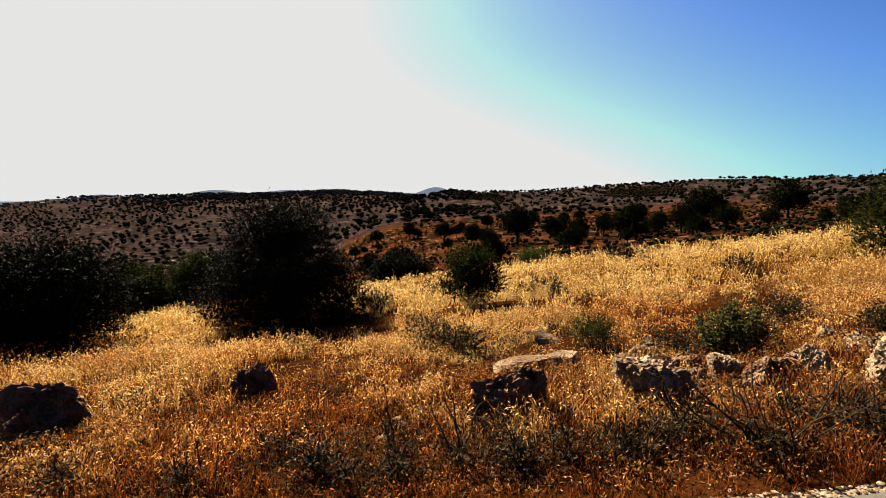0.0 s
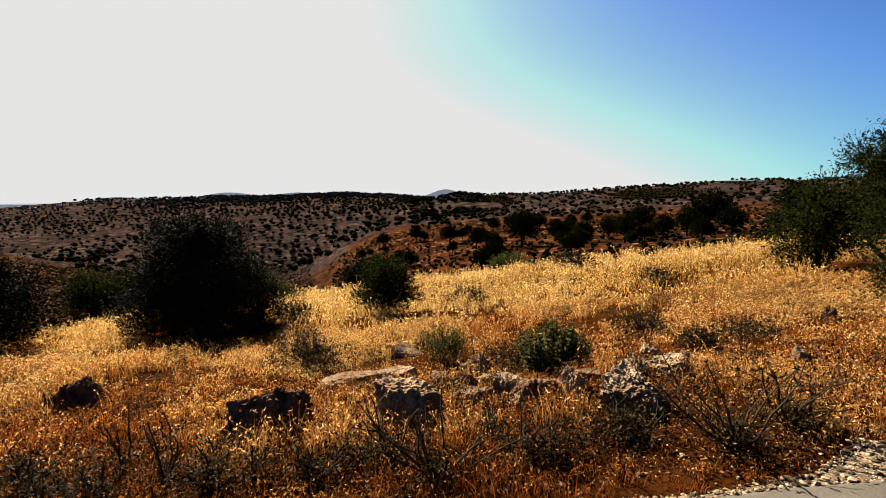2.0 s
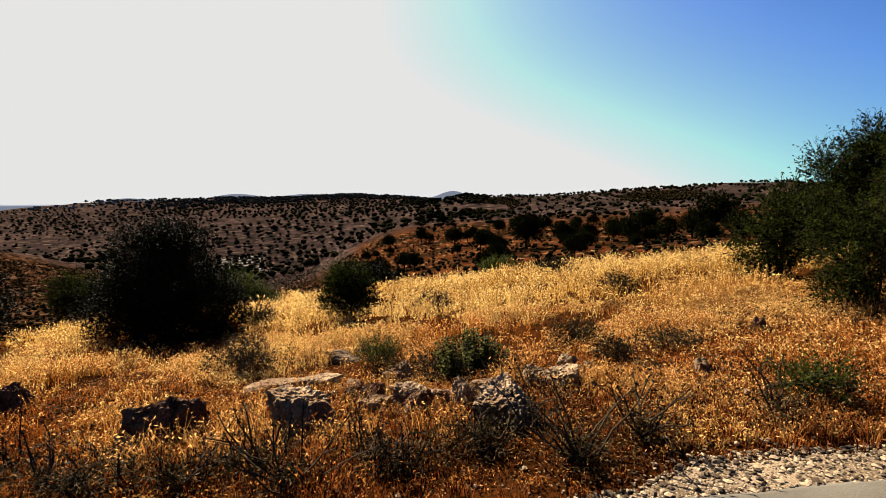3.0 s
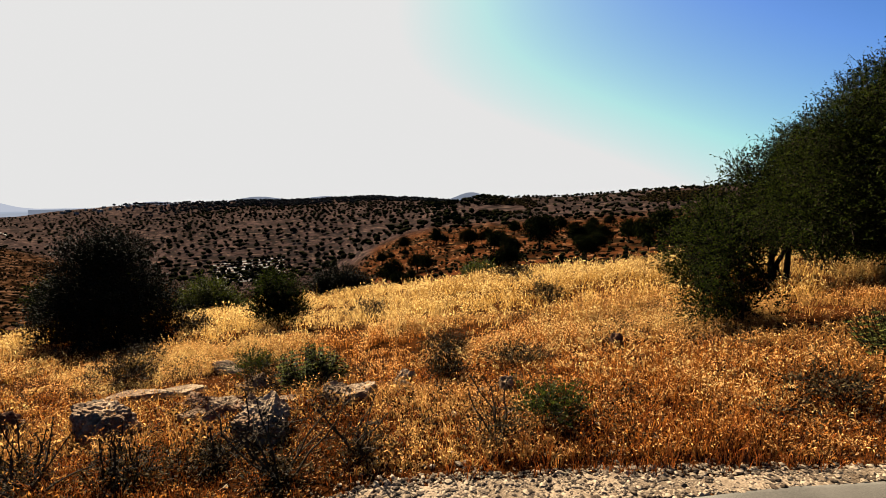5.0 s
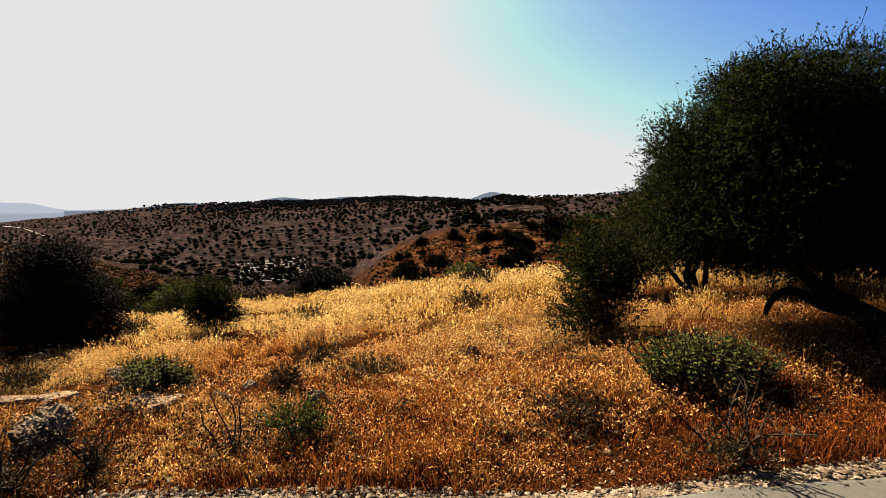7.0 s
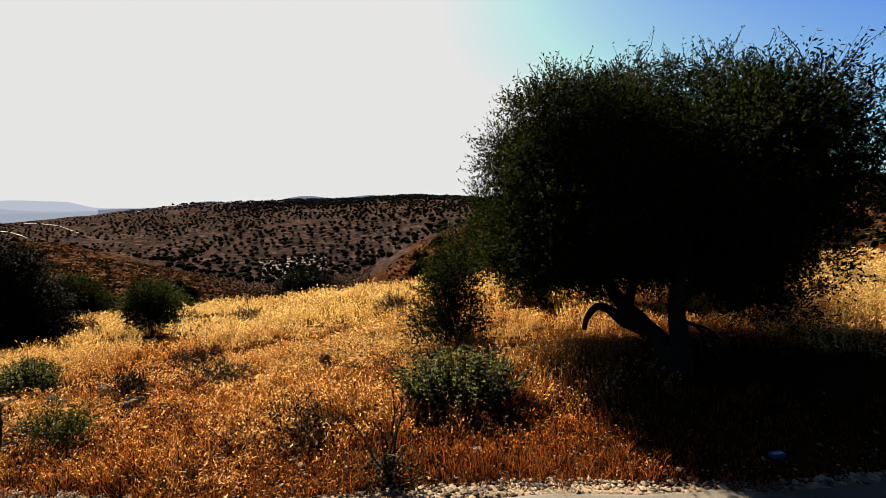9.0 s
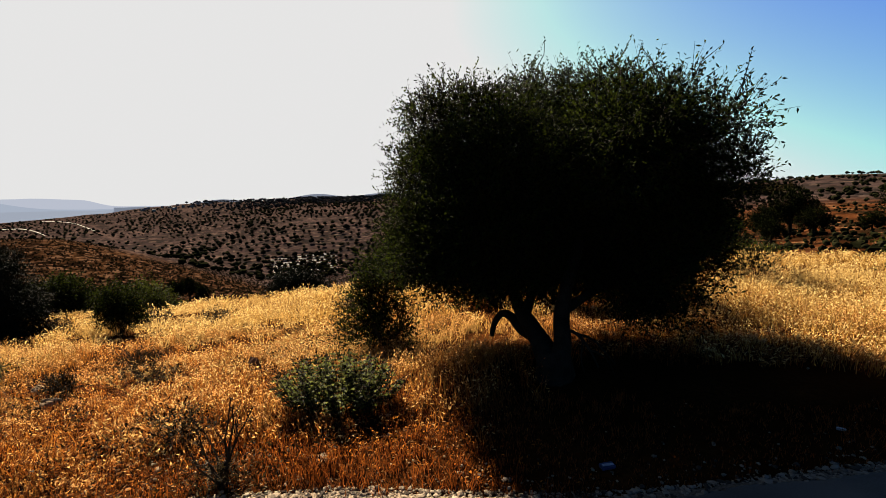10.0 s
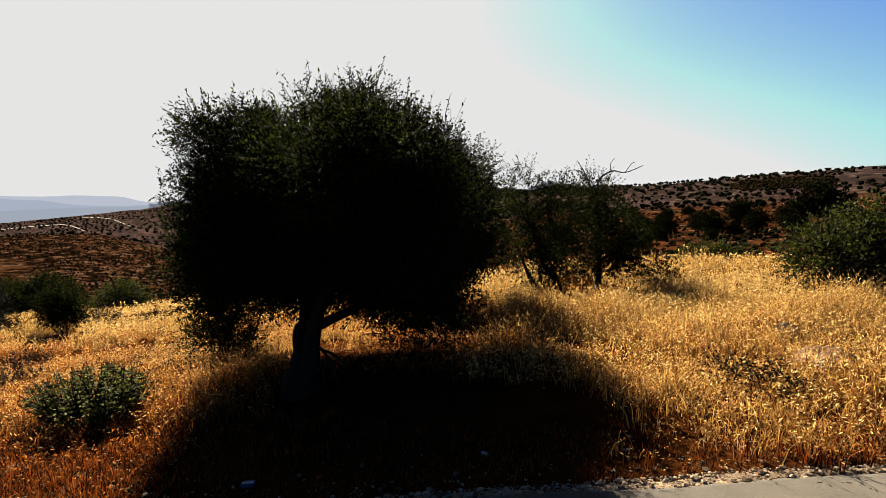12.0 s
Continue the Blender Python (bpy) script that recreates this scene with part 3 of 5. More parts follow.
def woody(name, x, y, lobes, count, leaf, label, category, seed, mat=None, limbs=(), trunk=0.09, length=0.3, leaves=9, up=0.35, gap=0.0,
          stems=0, group="", z=None, flat=None, long_twigs=0, shell=0.55, shoots=0):
    """A tree or bush at (x, y): trunk or stems, limbs into each lobe, and a crown of leafy twigs. Lobes are relative to its foot."""
    rng = np.random.default_rng(seed)
    root = thing(name, x, y, ground_height(x, y) if z is None else z, label, category, group)
    lobes = [tuple(l) for l in lobes]
    if limbs:
        for path, r0, r1, kind in limbs:
            pc = Pieces()
            # a finer line through the given points
            pts = []
            for i in range(len(path) - 1):
                p = [np.array(path[min(max(i + k, 0), len(path) - 1)], float) for k in (-1, 0, 1, 2)]
                pts += [cubic(*p, t) for t in (0, 0.25, 0.5, 0.75)]
            pts.append(np.array(path[-1], float))
            k = len(pts)
            rad = [(r0 + (r1 - r0) * i / (k - 1)) * (1 + 0.12 * noise.noise(Vector(pts[i]) * 7)) for i in range(k)]
            if kind == "trunk":
                rad = [r * (1 + 0.7 * math.exp(-i / 1.5)) for i, r in enumerate(rad)]
            pc.tube([tuple(p) for p in pts], rad, 9)
            part(kind, pc.mesh(kind, True), BARK, root)
    if stems:
        for k in range(stems):
            l = lobes[k % len(lobes)]
            pc = Pieces()
            end = np.array(l[:3]) + rng.normal(size=3) * np.array(l[3:]) * 0.4
            foot = np.array([rng.normal() * 0.1, rng.normal() * 0.1, -0.05])
            pts = limb_path(rng, foot, end)
            pc.tube([tuple(p) for p in pts], np.linspace(trunk, trunk * 0.25, len(pts)), 6)
            part("stem", pc.mesh("stem", True), BARK, root)
    # inner boughs, joined with the twigs
    lv, lf, tv, tf = sprigs(lobes, count, length, leaves, leaf, rng, up, gap, shell, flat)
    crown = Pieces()
    crown.add(lv, lf)
    shoot_twigs = Pieces()
    if shoots:
        # upright leafy shoots that break the outline
        lob = np.array(lobes)[rng.integers(len(lobes), size=shoots)]
        d = unit(np.stack([rng.normal(size=shoots) * 0.7, rng.normal(size=shoots) * 0.7, rng.uniform(0.1, 1.3, shoots)], 1))
        foot = lob[:, :3] + d * lob[:, 3:] * 0.8
        tall = rng.uniform(0.1, 0.36, shoots) * np.where(rng.uniform(0, 1, shoots) < 0.06, 1.4, 1.0)
        d = unit(d + (0, 0, 0.5))
        for p, w, h in zip(foot, d, tall):
            shoot_twigs.tube([tuple(p), tuple(p + w * h * 0.5 + rng.normal(size=3) * 0.02), tuple(p + w * h)], (0.006, 0.0045, 0.002), 3)
            k = int(h / 0.018)
            q = p + w * h * np.linspace(0.2, 1, k)[:, None]
            crown.add(*leaf_faces(q, unit(w * 0.6 + rng.normal(size=(k, 3)) * 0.8), leaf * rng.uniform(0.5, 0.95, k), leaf * 0.32, rng))
    part("crown", crown.mesh("crown"), mat or LEAF, root)
    tw = Pieces()
    tw.add(tv, tf)
    if shoots:
        tw.add(np.concatenate(shoot_twigs.v), np.concatenate(shoot_twigs.f))
    hub = np.mean([l[:3] for l in lobes], axis=0)
    for l in lobes:
        for _ in range(3):
            end = np.array(l[:3]) + unit(rng.normal(size=3)) * np.array(l[3:]) * 0.5
            pts = limb_path(rng, hub * (1, 1, 0.8), end, 0.08)
            tw.tube([tuple(p) for p in pts], np.linspace(trunk * 0.25, trunk * 0.06, len(pts)), 4)
    for _ in range(long_twigs):
        l = lobes[rng.integers(len(lobes))]
        d = unit(np.array([rng.normal() * 0.55, rng.normal() * 0.55, rng.uniform(0.2, 1.2)]))
        s = np.array(l[:3]) + d * np.array(l[3:]) * 0.85
        pts = limb_path(rng, s, s + d * rng.uniform(0.2, 0.45), 0.12, 5)
        tw.tube([tuple(p) for p in pts], np.linspace(leaf * 0.09, leaf * 0.03, 5), 3)
    tagged(part("branchwork", tw.mesh("branchwork"), BARK, root), kind="stuff")
    return root


# the large tree beside the road
TREE = (11.45, 4.78)
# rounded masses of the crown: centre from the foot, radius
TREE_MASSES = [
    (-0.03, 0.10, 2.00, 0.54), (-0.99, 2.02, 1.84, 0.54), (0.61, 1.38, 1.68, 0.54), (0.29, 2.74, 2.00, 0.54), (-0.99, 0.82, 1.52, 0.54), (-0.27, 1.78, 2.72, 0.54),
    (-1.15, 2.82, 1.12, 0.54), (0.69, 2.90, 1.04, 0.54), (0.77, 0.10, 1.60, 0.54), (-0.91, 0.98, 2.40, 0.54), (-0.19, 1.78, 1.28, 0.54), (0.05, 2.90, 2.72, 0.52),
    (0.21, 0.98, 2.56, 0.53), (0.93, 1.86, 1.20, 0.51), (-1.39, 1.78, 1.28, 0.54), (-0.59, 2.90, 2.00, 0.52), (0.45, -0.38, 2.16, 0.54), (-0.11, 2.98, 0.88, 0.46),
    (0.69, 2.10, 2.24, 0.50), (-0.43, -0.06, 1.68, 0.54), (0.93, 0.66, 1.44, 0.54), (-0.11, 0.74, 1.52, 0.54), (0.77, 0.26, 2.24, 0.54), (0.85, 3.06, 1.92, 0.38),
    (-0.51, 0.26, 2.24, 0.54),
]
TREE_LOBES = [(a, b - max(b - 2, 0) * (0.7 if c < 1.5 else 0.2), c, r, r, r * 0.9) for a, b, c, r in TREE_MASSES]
# hanging skirts
TREE_LOBES += [(1.25, 0.2, 1.95, 0.42, 0.42, 0.4), (-0.85, 0.1, 2.15, 0.34, 0.34, 0.36), (-1.3, 0.65, 1.15, 0.42, 0.42, 0.4), (1.15, 0.85, 1.5, 0.38, 0.45, 0.45), (-0.9, 1.85, 0.95, 0.5, 0.45, 0.35), (0.0, 1.95, 0.95, 0.6, 0.45, 0.3), (0.1, 0.6, 1.0, 0.75, 0.6, 0.22), (-0.8, 0.9, 1.0, 0.5, 0.6, 0.3), (0.75, 0.4, 1.0, 0.45, 0.4, 0.3), (-0.45, 0.05, 1.2, 0.5, 0.4, 0.25), (1.1, 0.95, 0.8, 0.38, 0.4, 0.33), (-1.25, 0.9, 2.1, 0.32, 0.4, 0.35), (1.1, 0.0, 1.3, 0.3, 0.3, 0.5)]
# tufts that break the outline
TREE_LOBES += [(-0.3 + 1.35 * math.sin(k * 2.4) * (0.35 + 0.065 * k), 0.9 + 1.1 * math.cos(k * 2.4) * (0.35 + 0.065 * k), 2.8 - 0.085 * k + 0.12 * math.sin(k * 3.3), 0.2, 0.2, 0.2) for k in range(11)]
TREE_LOBES += [(1.15, -0.55, 2.3, 0.2, 0.2, 0.2), (0.75, -0.6, 2.45, 0.18, 0.18, 0.18), (1.35, -0.2, 1.9, 0.2, 0.2, 0.25)]
TREE_LOBES += [(-0.95, 0.75, 1.0, 0.42, 0.42, 0.34), (-0.45, 0.55, 0.98, 0.42, 0.4, 0.32), (0.05, 0.5, 1.0, 0.45, 0.4, 0.3), (0.5, 0.6, 0.98, 0.45, 0.4, 0.32), (0.95, 0.7, 0.95, 0.42, 0.4, 0.36),
               (-0.6, 1.25, 0.95, 0.5, 0.4, 0.3), (0.15, 1.25, 0.92, 0.5, 0.4, 0.3), (0.8, 1.25, 0.9, 0.45, 0.4, 0.32)]
TREE_LOBES += [(1.2, 2.05, 1.7, 0.45, 0.45, 0.42), (1.1, 1.85, 2.2, 0.4, 0.4, 0.36), (1.25, 2.25, 1.25, 0.42, 0.4, 0.38), (-1.15, 0.15, 1.35, 0.38, 0.36, 0.36), (-1.1, 0.1, 1.95, 0.34, 0.34, 0.34)]
TREE_LOBES += [(-1.25, 0.45, 1.25, 0.45, 0.42, 0.4), (-1.2, 0.5, 1.8, 0.42, 0.4, 0.4), (-0.95, -0.05, 1.1, 0.4, 0.36, 0.32), (-0.75, -0.2, 1.6, 0.4, 0.36, 0.36)]
TREE_LOBES += [(-1.55, 1.0, 1.5, 0.42, 0.42, 0.4), (-1.5, 1.05, 2.1, 0.4, 0.4, 0.36), (-1.6, 1.1, 1.05, 0.4, 0.4, 0.34)]
TREE_LOBES += [(0.9, -0.2, 2.0, 0.32, 0.32, 0.32), (1.0, 0.1, 2.3, 0.32, 0.32, 0.3), (0.65, -0.15, 2.4, 0.32, 0.32, 0.3), (1.15, 0.35, 2.0, 0.3, 0.34, 0.32), (0.5, 0.2, 2.55, 0.34, 0.34, 0.3), (1.15, 0.0, 1.65, 0.3, 0.3, 0.32)]
TREE_LOBES = [(1.08 * a, 1.08 * b + 0.15, 1.08 * c - 0.18, 1.08 * d, 1.08 * e, 1.08 * f) for a, b, c, d, e, f in TREE_LOBES]
# high shoulders, ragged tufts on top and sparse sprays that hang under the crown
TREE_LOBES += [(-1.1, 0.25, 2.6, 0.3, 0.3, 0.24), (-1.38, 0.55, 2.54, 0.28, 0.3, 0.24), (-0.8, 0.4, 2.7, 0.24, 0.26, 0.2),
               (-0.28, 0.82, 2.92, 0.16, 0.16, 0.14), (0.52, 0.8, 2.95, 0.17, 0.18, 0.14), (1.4, 0.3, 2.36, 0.18, 0.2, 0.18), (0.85, 0.5, 0.52, 0.26, 0.26, 0.16), (1.25, 0.6, 0.5, 0.26, 0.26, 0.2)]
TREE_LIMBS = [
    (((0.0, 0, -0.15), (0.0, 0.01, 0.0), (-0.01, 0.03, 0.12), (-0.02, 0.06, 0.2)), 0.2, 0.16, "trunk"),
    (((-0.02, 0.02, 0.04), (-0.1, 0.2, 0.2), (-0.22, 0.46, 0.34), (-0.37, 0.77, 0.5), (-0.55, 1.05, 0.9), (-0.8, 1.2, 1.6)), 0.13, 0.035, "limb"),
    (((0.03, 0.02, 0.05), (0.07, 0.1, 0.3), (0.06, 0.18, 0.52), (0.12, 0.3, 0.85), (0.3, 0.6, 1.4), (0.5, 0.9, 2.1)), 0.105, 0.035, "limb"),
    (((-0.3, 0.62, 0.42), (-0.2, 0.8, 0.7), (0.0, 1.1, 1.1), (0.1, 1.3, 1.8)), 0.06, 0.03, "limb"),
    (((0.08, 0.22, 0.6), (0.4, 0.5, 0.74), (0.9, 0.95, 0.95), (1.3, 1.1, 1.4)), 0.055, 0.02, "limb"),
    (((-0.16, 0.34, 0.26), (-0.32, 0.62, 0.27), (-0.45, 0.8, 0.36), (-0.57, 0.93, 0.36), (-0.66, 1.0, 0.22), (-0.69, 1.03, 0.06)), 0.07, 0.026, "broken_branch"),
    (((0.07, 0.15, 0.42), (0.2, 0.1, 0.4), (0.32, 0.06, 0.26), (0.4, 0.02, 0.1)), 0.02, 0.008, "hanging_branch"),
    (((0.2, 0.1, 0.4), (0.36, 0.1, 0.34), (0.56, 0.1, 0.12)), 0.013, 0.006, "hanging_branch"),
    (((0.32, 0.06, 0.26), (0.46, 0.04, 0.2), (0.54, 0.0, 0.05)), 0.01, 0.004, "hanging_branch"),
    (((0.26, 0.08, 0.34), (0.24, 0.02, 0.18), (0.28, -0.02, 0.02)), 0.01, 0.004, "hanging_branch"),
]
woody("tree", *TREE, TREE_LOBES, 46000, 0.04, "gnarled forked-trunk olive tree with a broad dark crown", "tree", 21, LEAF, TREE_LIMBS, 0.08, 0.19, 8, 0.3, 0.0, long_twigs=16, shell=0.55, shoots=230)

woody("sapling", 9.02, 6.75, [(0, 0, 0.3, 0.6, 0.5, 0.34), (0.25, -0.1, 0.25, 0.45, 0.4, 0.26), (-0.05, 0, 0.75, 0.4, 0.35, 0.4), (0.05, 0, 1.15, 0.3, 0.3, 0.4), (-0.05, 0.6, 1.1, 0.36, 0.4, 0.36), (0.05, 0.85, 1.4, 0.28, 0.3, 0.36)], 2300, 0.05, "dense dark sapling bush at the tree's foot in dry grass", "bush", 222, LEAF, stems=6, trunk=0.02, gap=0.36)
woody("tree", 13.75, 11.6, [(-0.2, 0, 1.6, 0.75, 0.7, 0.55), (-0.55, 0, 2.1, 0.55, 0.5, 0.5), (0.25, 0, 1.2, 0.5, 0.5, 0.5), (0.2, 0, 2.2, 0.4, 0.4, 0.4), (-0.9, 0, 1.5, 0.5, 0.5, 0.6), (-0.5, 0, 0.75, 0.6, 0.5, 0.4), (0.1, -0.1, 0.45, 0.7, 0.5, 0.3), (-0.7, 0, 2.5, 0.35, 0.35, 0.4)], 2600, 0.06, "open multi-stemmed small tree with twisting dark stems", "tree", 23, LEAF, stems=6, trunk=0.05, gap=0.34, long_twigs=20, length=0.35)
woody("tree", 14.78, 12.0, [(0, 0, 1.5, 0.85, 0.8, 0.65), (0.45, 0, 1.1, 0.7, 0.6, 0.5), (-0.2, 0, 2.2, 0.55, 0.5, 0.4), (1.0, 0, 0.6, 0.5, 0.4, 0.25), (0.35, 0, 0.75, 0.8, 0.6, 0.35), (-0.1, -0.2, 0.45, 0.9, 0.5, 0.32), (1.3, -0.2, 0.4, 0.45, 0.4, 0.22)], 2500, 0.06, "small dark tree with bare grey twigs on top", "tree", 24, LEAF, (
    (((0, 0, -0.1), (0.02, 0, 0.6), (0, 0, 1.5), (-0.1, 0, 2.3)), 0.07, 0.03, "trunk"),
    (((0, 0, 1.8), (-0.05, -0.1, 2.45), (0.22, -0.15, 2.7), (0.5, -0.2, 2.66), (0.86, -0.22, 2.8)), 0.024, 0.007, "dead_branch"),
    (((0.5, -0.2, 2.66), (0.62, -0.22, 2.84), (0.7, -0.2, 2.88)), 0.009, 0.004, "dead_branch"),
    (((0.22, -0.15, 2.7), (0.2, -0.18, 2.86), (0.28, -0.2, 2.98)), 0.01, 0.004, "dead_branch"),
    (((-0.3, -0.1, 2.55), (-0.42, -0.15, 2.72), (-0.66, -0.2, 2.74)), 0.01, 0.004, "dead_branch"),
    (((0, 0, 1.8), (-0.25, -0.1, 2.5), (-0.5, -0.2, 2.95)), 0.02, 0.006, "dead_branch")), 0.05, gap=0.3, long_twigs=25, length=0.35)
woody("tree", 11.65, 9.95, [(0, 0, 1.9, 0.85, 0.7, 0.8), (-0.55, 0.2, 2.2, 0.5, 0.5, 0.5), (0.5, -0.2, 2.5, 0.6, 0.5, 0.5), (0.0, 0, 2.8, 0.42, 0.4, 0.36), (-0.3, 0, 1.2, 0.65, 0.6, 0.5), (0.6, 0, 1.3, 0.6, 0.6, 0.5)], 3600, 0.065, "dense dark middle-sized tree behind an open bush", "tree", 35, LEAF, stems=5, trunk=0.06, gap=0.2, length=0.3, long_twigs=40)
woody("bush", 10.5, 10.6, [(0, 0, 0.9, 0.95, 0.8, 0.6), (0.2, 0, 1.5, 0.7, 0.6, 0.5), (-0.3, 0, 0.5, 0.6, 0.6, 0.5)], 2000, 0.075, "open dark bush with many thin stems in golden grass", "bush", 25, LEAF, stems=8, trunk=0.03, gap=0.38, length=0.35)
woody("bush", 18.75, 10.1, [(0, 0, 0.8, 0.9, 0.9, 0.55), (0.5, 0, 1.15, 0.75, 0.7, 0.42), (-0.45, 0, 0.6, 0.55, 0.6, 0.42), (0.8, 0.2, 0.65, 0.7, 0.7, 0.5)], 2300, 0.075, "leafy green bush with bare stems at its foot", "bush", 26, LEAF_GREEN, stems=9, trunk=0.03, gap=0.2, length=0.32)
woody("bush", 20.0, 21.9, [(0, 0, 0.45, 1.0, 0.9, 0.5), (-0.8, 0, 0.3, 0.6, 0.7, 0.35), (0.8, 0, 0.3, 0.7, 0.8, 0.4)], 1300, 0.12, "broad leafy green bush at the far edge of the grass", "bush", 27, LEAF_GREEN, stems=5, trunk=0.03, length=0.4)
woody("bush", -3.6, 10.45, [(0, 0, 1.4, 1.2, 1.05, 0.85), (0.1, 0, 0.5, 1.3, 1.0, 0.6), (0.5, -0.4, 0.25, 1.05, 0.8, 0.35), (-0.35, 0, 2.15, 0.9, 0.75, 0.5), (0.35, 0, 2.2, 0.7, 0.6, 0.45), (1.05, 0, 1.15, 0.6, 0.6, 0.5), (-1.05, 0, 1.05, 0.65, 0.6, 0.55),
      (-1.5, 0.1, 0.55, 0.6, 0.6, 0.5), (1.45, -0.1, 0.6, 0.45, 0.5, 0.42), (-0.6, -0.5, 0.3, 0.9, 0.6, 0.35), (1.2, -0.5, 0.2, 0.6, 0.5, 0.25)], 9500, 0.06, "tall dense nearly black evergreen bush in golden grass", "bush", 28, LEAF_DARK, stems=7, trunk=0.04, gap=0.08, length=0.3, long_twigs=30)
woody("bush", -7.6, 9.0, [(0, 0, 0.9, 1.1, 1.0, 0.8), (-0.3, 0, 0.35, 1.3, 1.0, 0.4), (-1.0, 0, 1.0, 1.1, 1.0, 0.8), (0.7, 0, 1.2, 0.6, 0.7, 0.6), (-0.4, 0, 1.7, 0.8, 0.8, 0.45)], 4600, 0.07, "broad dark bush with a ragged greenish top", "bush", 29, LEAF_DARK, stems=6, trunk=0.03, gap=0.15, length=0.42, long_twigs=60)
woody("bush", -10.9, 17.0, [(0, 0, 1.1, 1.3, 1.1, 0.9), (1.1, 0, 0.8, 0.8, 0.8, 0.7), (-0.7, 0, 1.5, 0.8, 0.8, 0.6)], 1900, 0.1, "rounded dark bush on the slope behind the grass", "bush", 30, LEAF, stems=5, trunk=0.04, length=0.42)
woody("bush", -8.7, 17.0, [(0, 0, 1.2, 1.0, 0.9, 0.8), (0.6, 0, 0.7, 0.9, 0.8, 0.6), (-0.5, 0, 1.6, 0.6, 0.6, 0.5)], 1900, 0.1, "tall rounded dark green bush on the slope", "bush", 36, LEAF, stems=5, trunk=0.04, length=0.38, gap=0.15)
woody("bush", 0.65, 10.45, [(0, 0, 0.95, 0.52, 0.45, 0.38), (-0.2, 0, 0.6, 0.42, 0.38, 0.38), (0.25, 0, 0.5, 0.42, 0.38, 0.38)], 1500, 0.06, "small rounded dark green bush with bare stems below", "bush", 31, LEAF, stems=6, trunk=0.02, gap=0.15, length=0.22)
woody("bush", -2.3, 25.3, [(0, 0, 0.9, 1.4, 1.1, 0.85), (0.9, 0, 0.6, 1.0, 0.9, 0.6), (-0.9, 0, 0.6, 0.9, 0.9, 0.6)], 1700, 0.13, "wide rounded dark bush at the field's far edge", "bush", 32, LEAF_DARK, stems=5, trunk=0.04, length=0.45)
woody("bush", 5.5, 27.4, [(0, 0, 0.6, 1.1, 0.9, 0.6), (0.9, 0, 0.4, 0.7, 0.7, 0.4)], 900, 0.13, "low green bush below the grassy brow", "bush", 33, LEAF_GREEN, stems=4, trunk=0.04, length=0.4)
woody("bush", -5.6, 17.8, [(0, 0, 0.7, 0.9, 0.9, 0.7), (0.9, 0, 0.4, 0.6, 0.7, 0.45), (-0.8, 0, 0.4, 0.6, 0.7, 0.45)], 1300, 0.1, "rounded dark green bush on the grassy slope", "bush", 34, LEAF_GREEN, stems=5, trunk=0.04, length=0.4)


def low_shrub(x, y, w, h, seed, label, mat, leaf=0.035, count=240):
    return woody("shrub", x, y, [(0, 0, h * 0.5, w / 2, w * 0.4, h * 0.45), (w * 0.2, 0, h * 0.35, w * 0.3, w * 0.3, h * 0.35)], count, leaf, label, "shrub", seed, mat, stems=5, trunk=0.008, length=h * 0.5, leaves=8, up=0.6, gap=0.15, group="low shrubs")


low_shrub(0.12, 6.2, 0.95, 0.34, 41, "low dark thorny shrub in golden grass", DRY_SHRUB, count=420)
low_shrub(-0.25, 7.2, 0.7, 0.35, 42, "low dark shrub in golden grass", DRY_SHRUB)
low_shrub(2.05, 6.4, 0.55, 0.42, 43, "small bushy green shrub beside flat stones", LEAF_GREEN, count=320)
low_shrub(2.85, 5.6, 0.9, 0.3, 44, "wispy brown-green shrub in grass", DRY_SHRUB, count=300)
low_shrub(4.93, 6.7, 0.75, 0.38, 45, "round dark grey-green shrub on bare soil", DRY_SHRUB, count=420)
low_shrub(5.04, 5.25, 0.45, 0.26, 46, "small dark thistly shrub beside loose stones", DRY_SHRUB, count=220)
low_shrub(5.9, 5.8, 0.9, 0.25, 47, "sprawling grey-green low shrub", WEED, count=260)
low_shrub(5.98, 3.5, 0.5, 0.3, 48, "small green weedy shrub by the gravel verge", LEAF_GREEN, 0.035, 260)
low_shrub(2.6, 11.6, 1.2, 0.4, 49, "grey-green low shrub in dry grass", WEED, 0.06, 260)
low_shrub(0.0, 12.0, 1.4, 0.45, 50, "grey-green low shrub in dry grass", WEED, 0.06, 260)
low_shrub(6.95, 10.9, 0.9, 0.4, 51, "leafy weeds in golden grass", WEED, 0.06, 200)
low_shrub(6.84, 17.4, 1.3, 0.5, 52, "brown scrub on the brow of the field", DRY_SHRUB, 0.08, 260)
low_shrub(-1.6, 10.6, 0.9, 0.4, 53, "small bush with brown leaves in golden grass", DRY_SHRUB, 0.06, 240)
low_shrub(8.2, 3.7, 0.6, 0.3, 54, "thin grey-green weeds in russet grass", WEED, 0.035, 160)
low_shrub(15.63, 5.45, 0.8, 0.25, 55, "dark dry weeds at the edge of the verge", DRY_SHRUB, 0.035, 200)


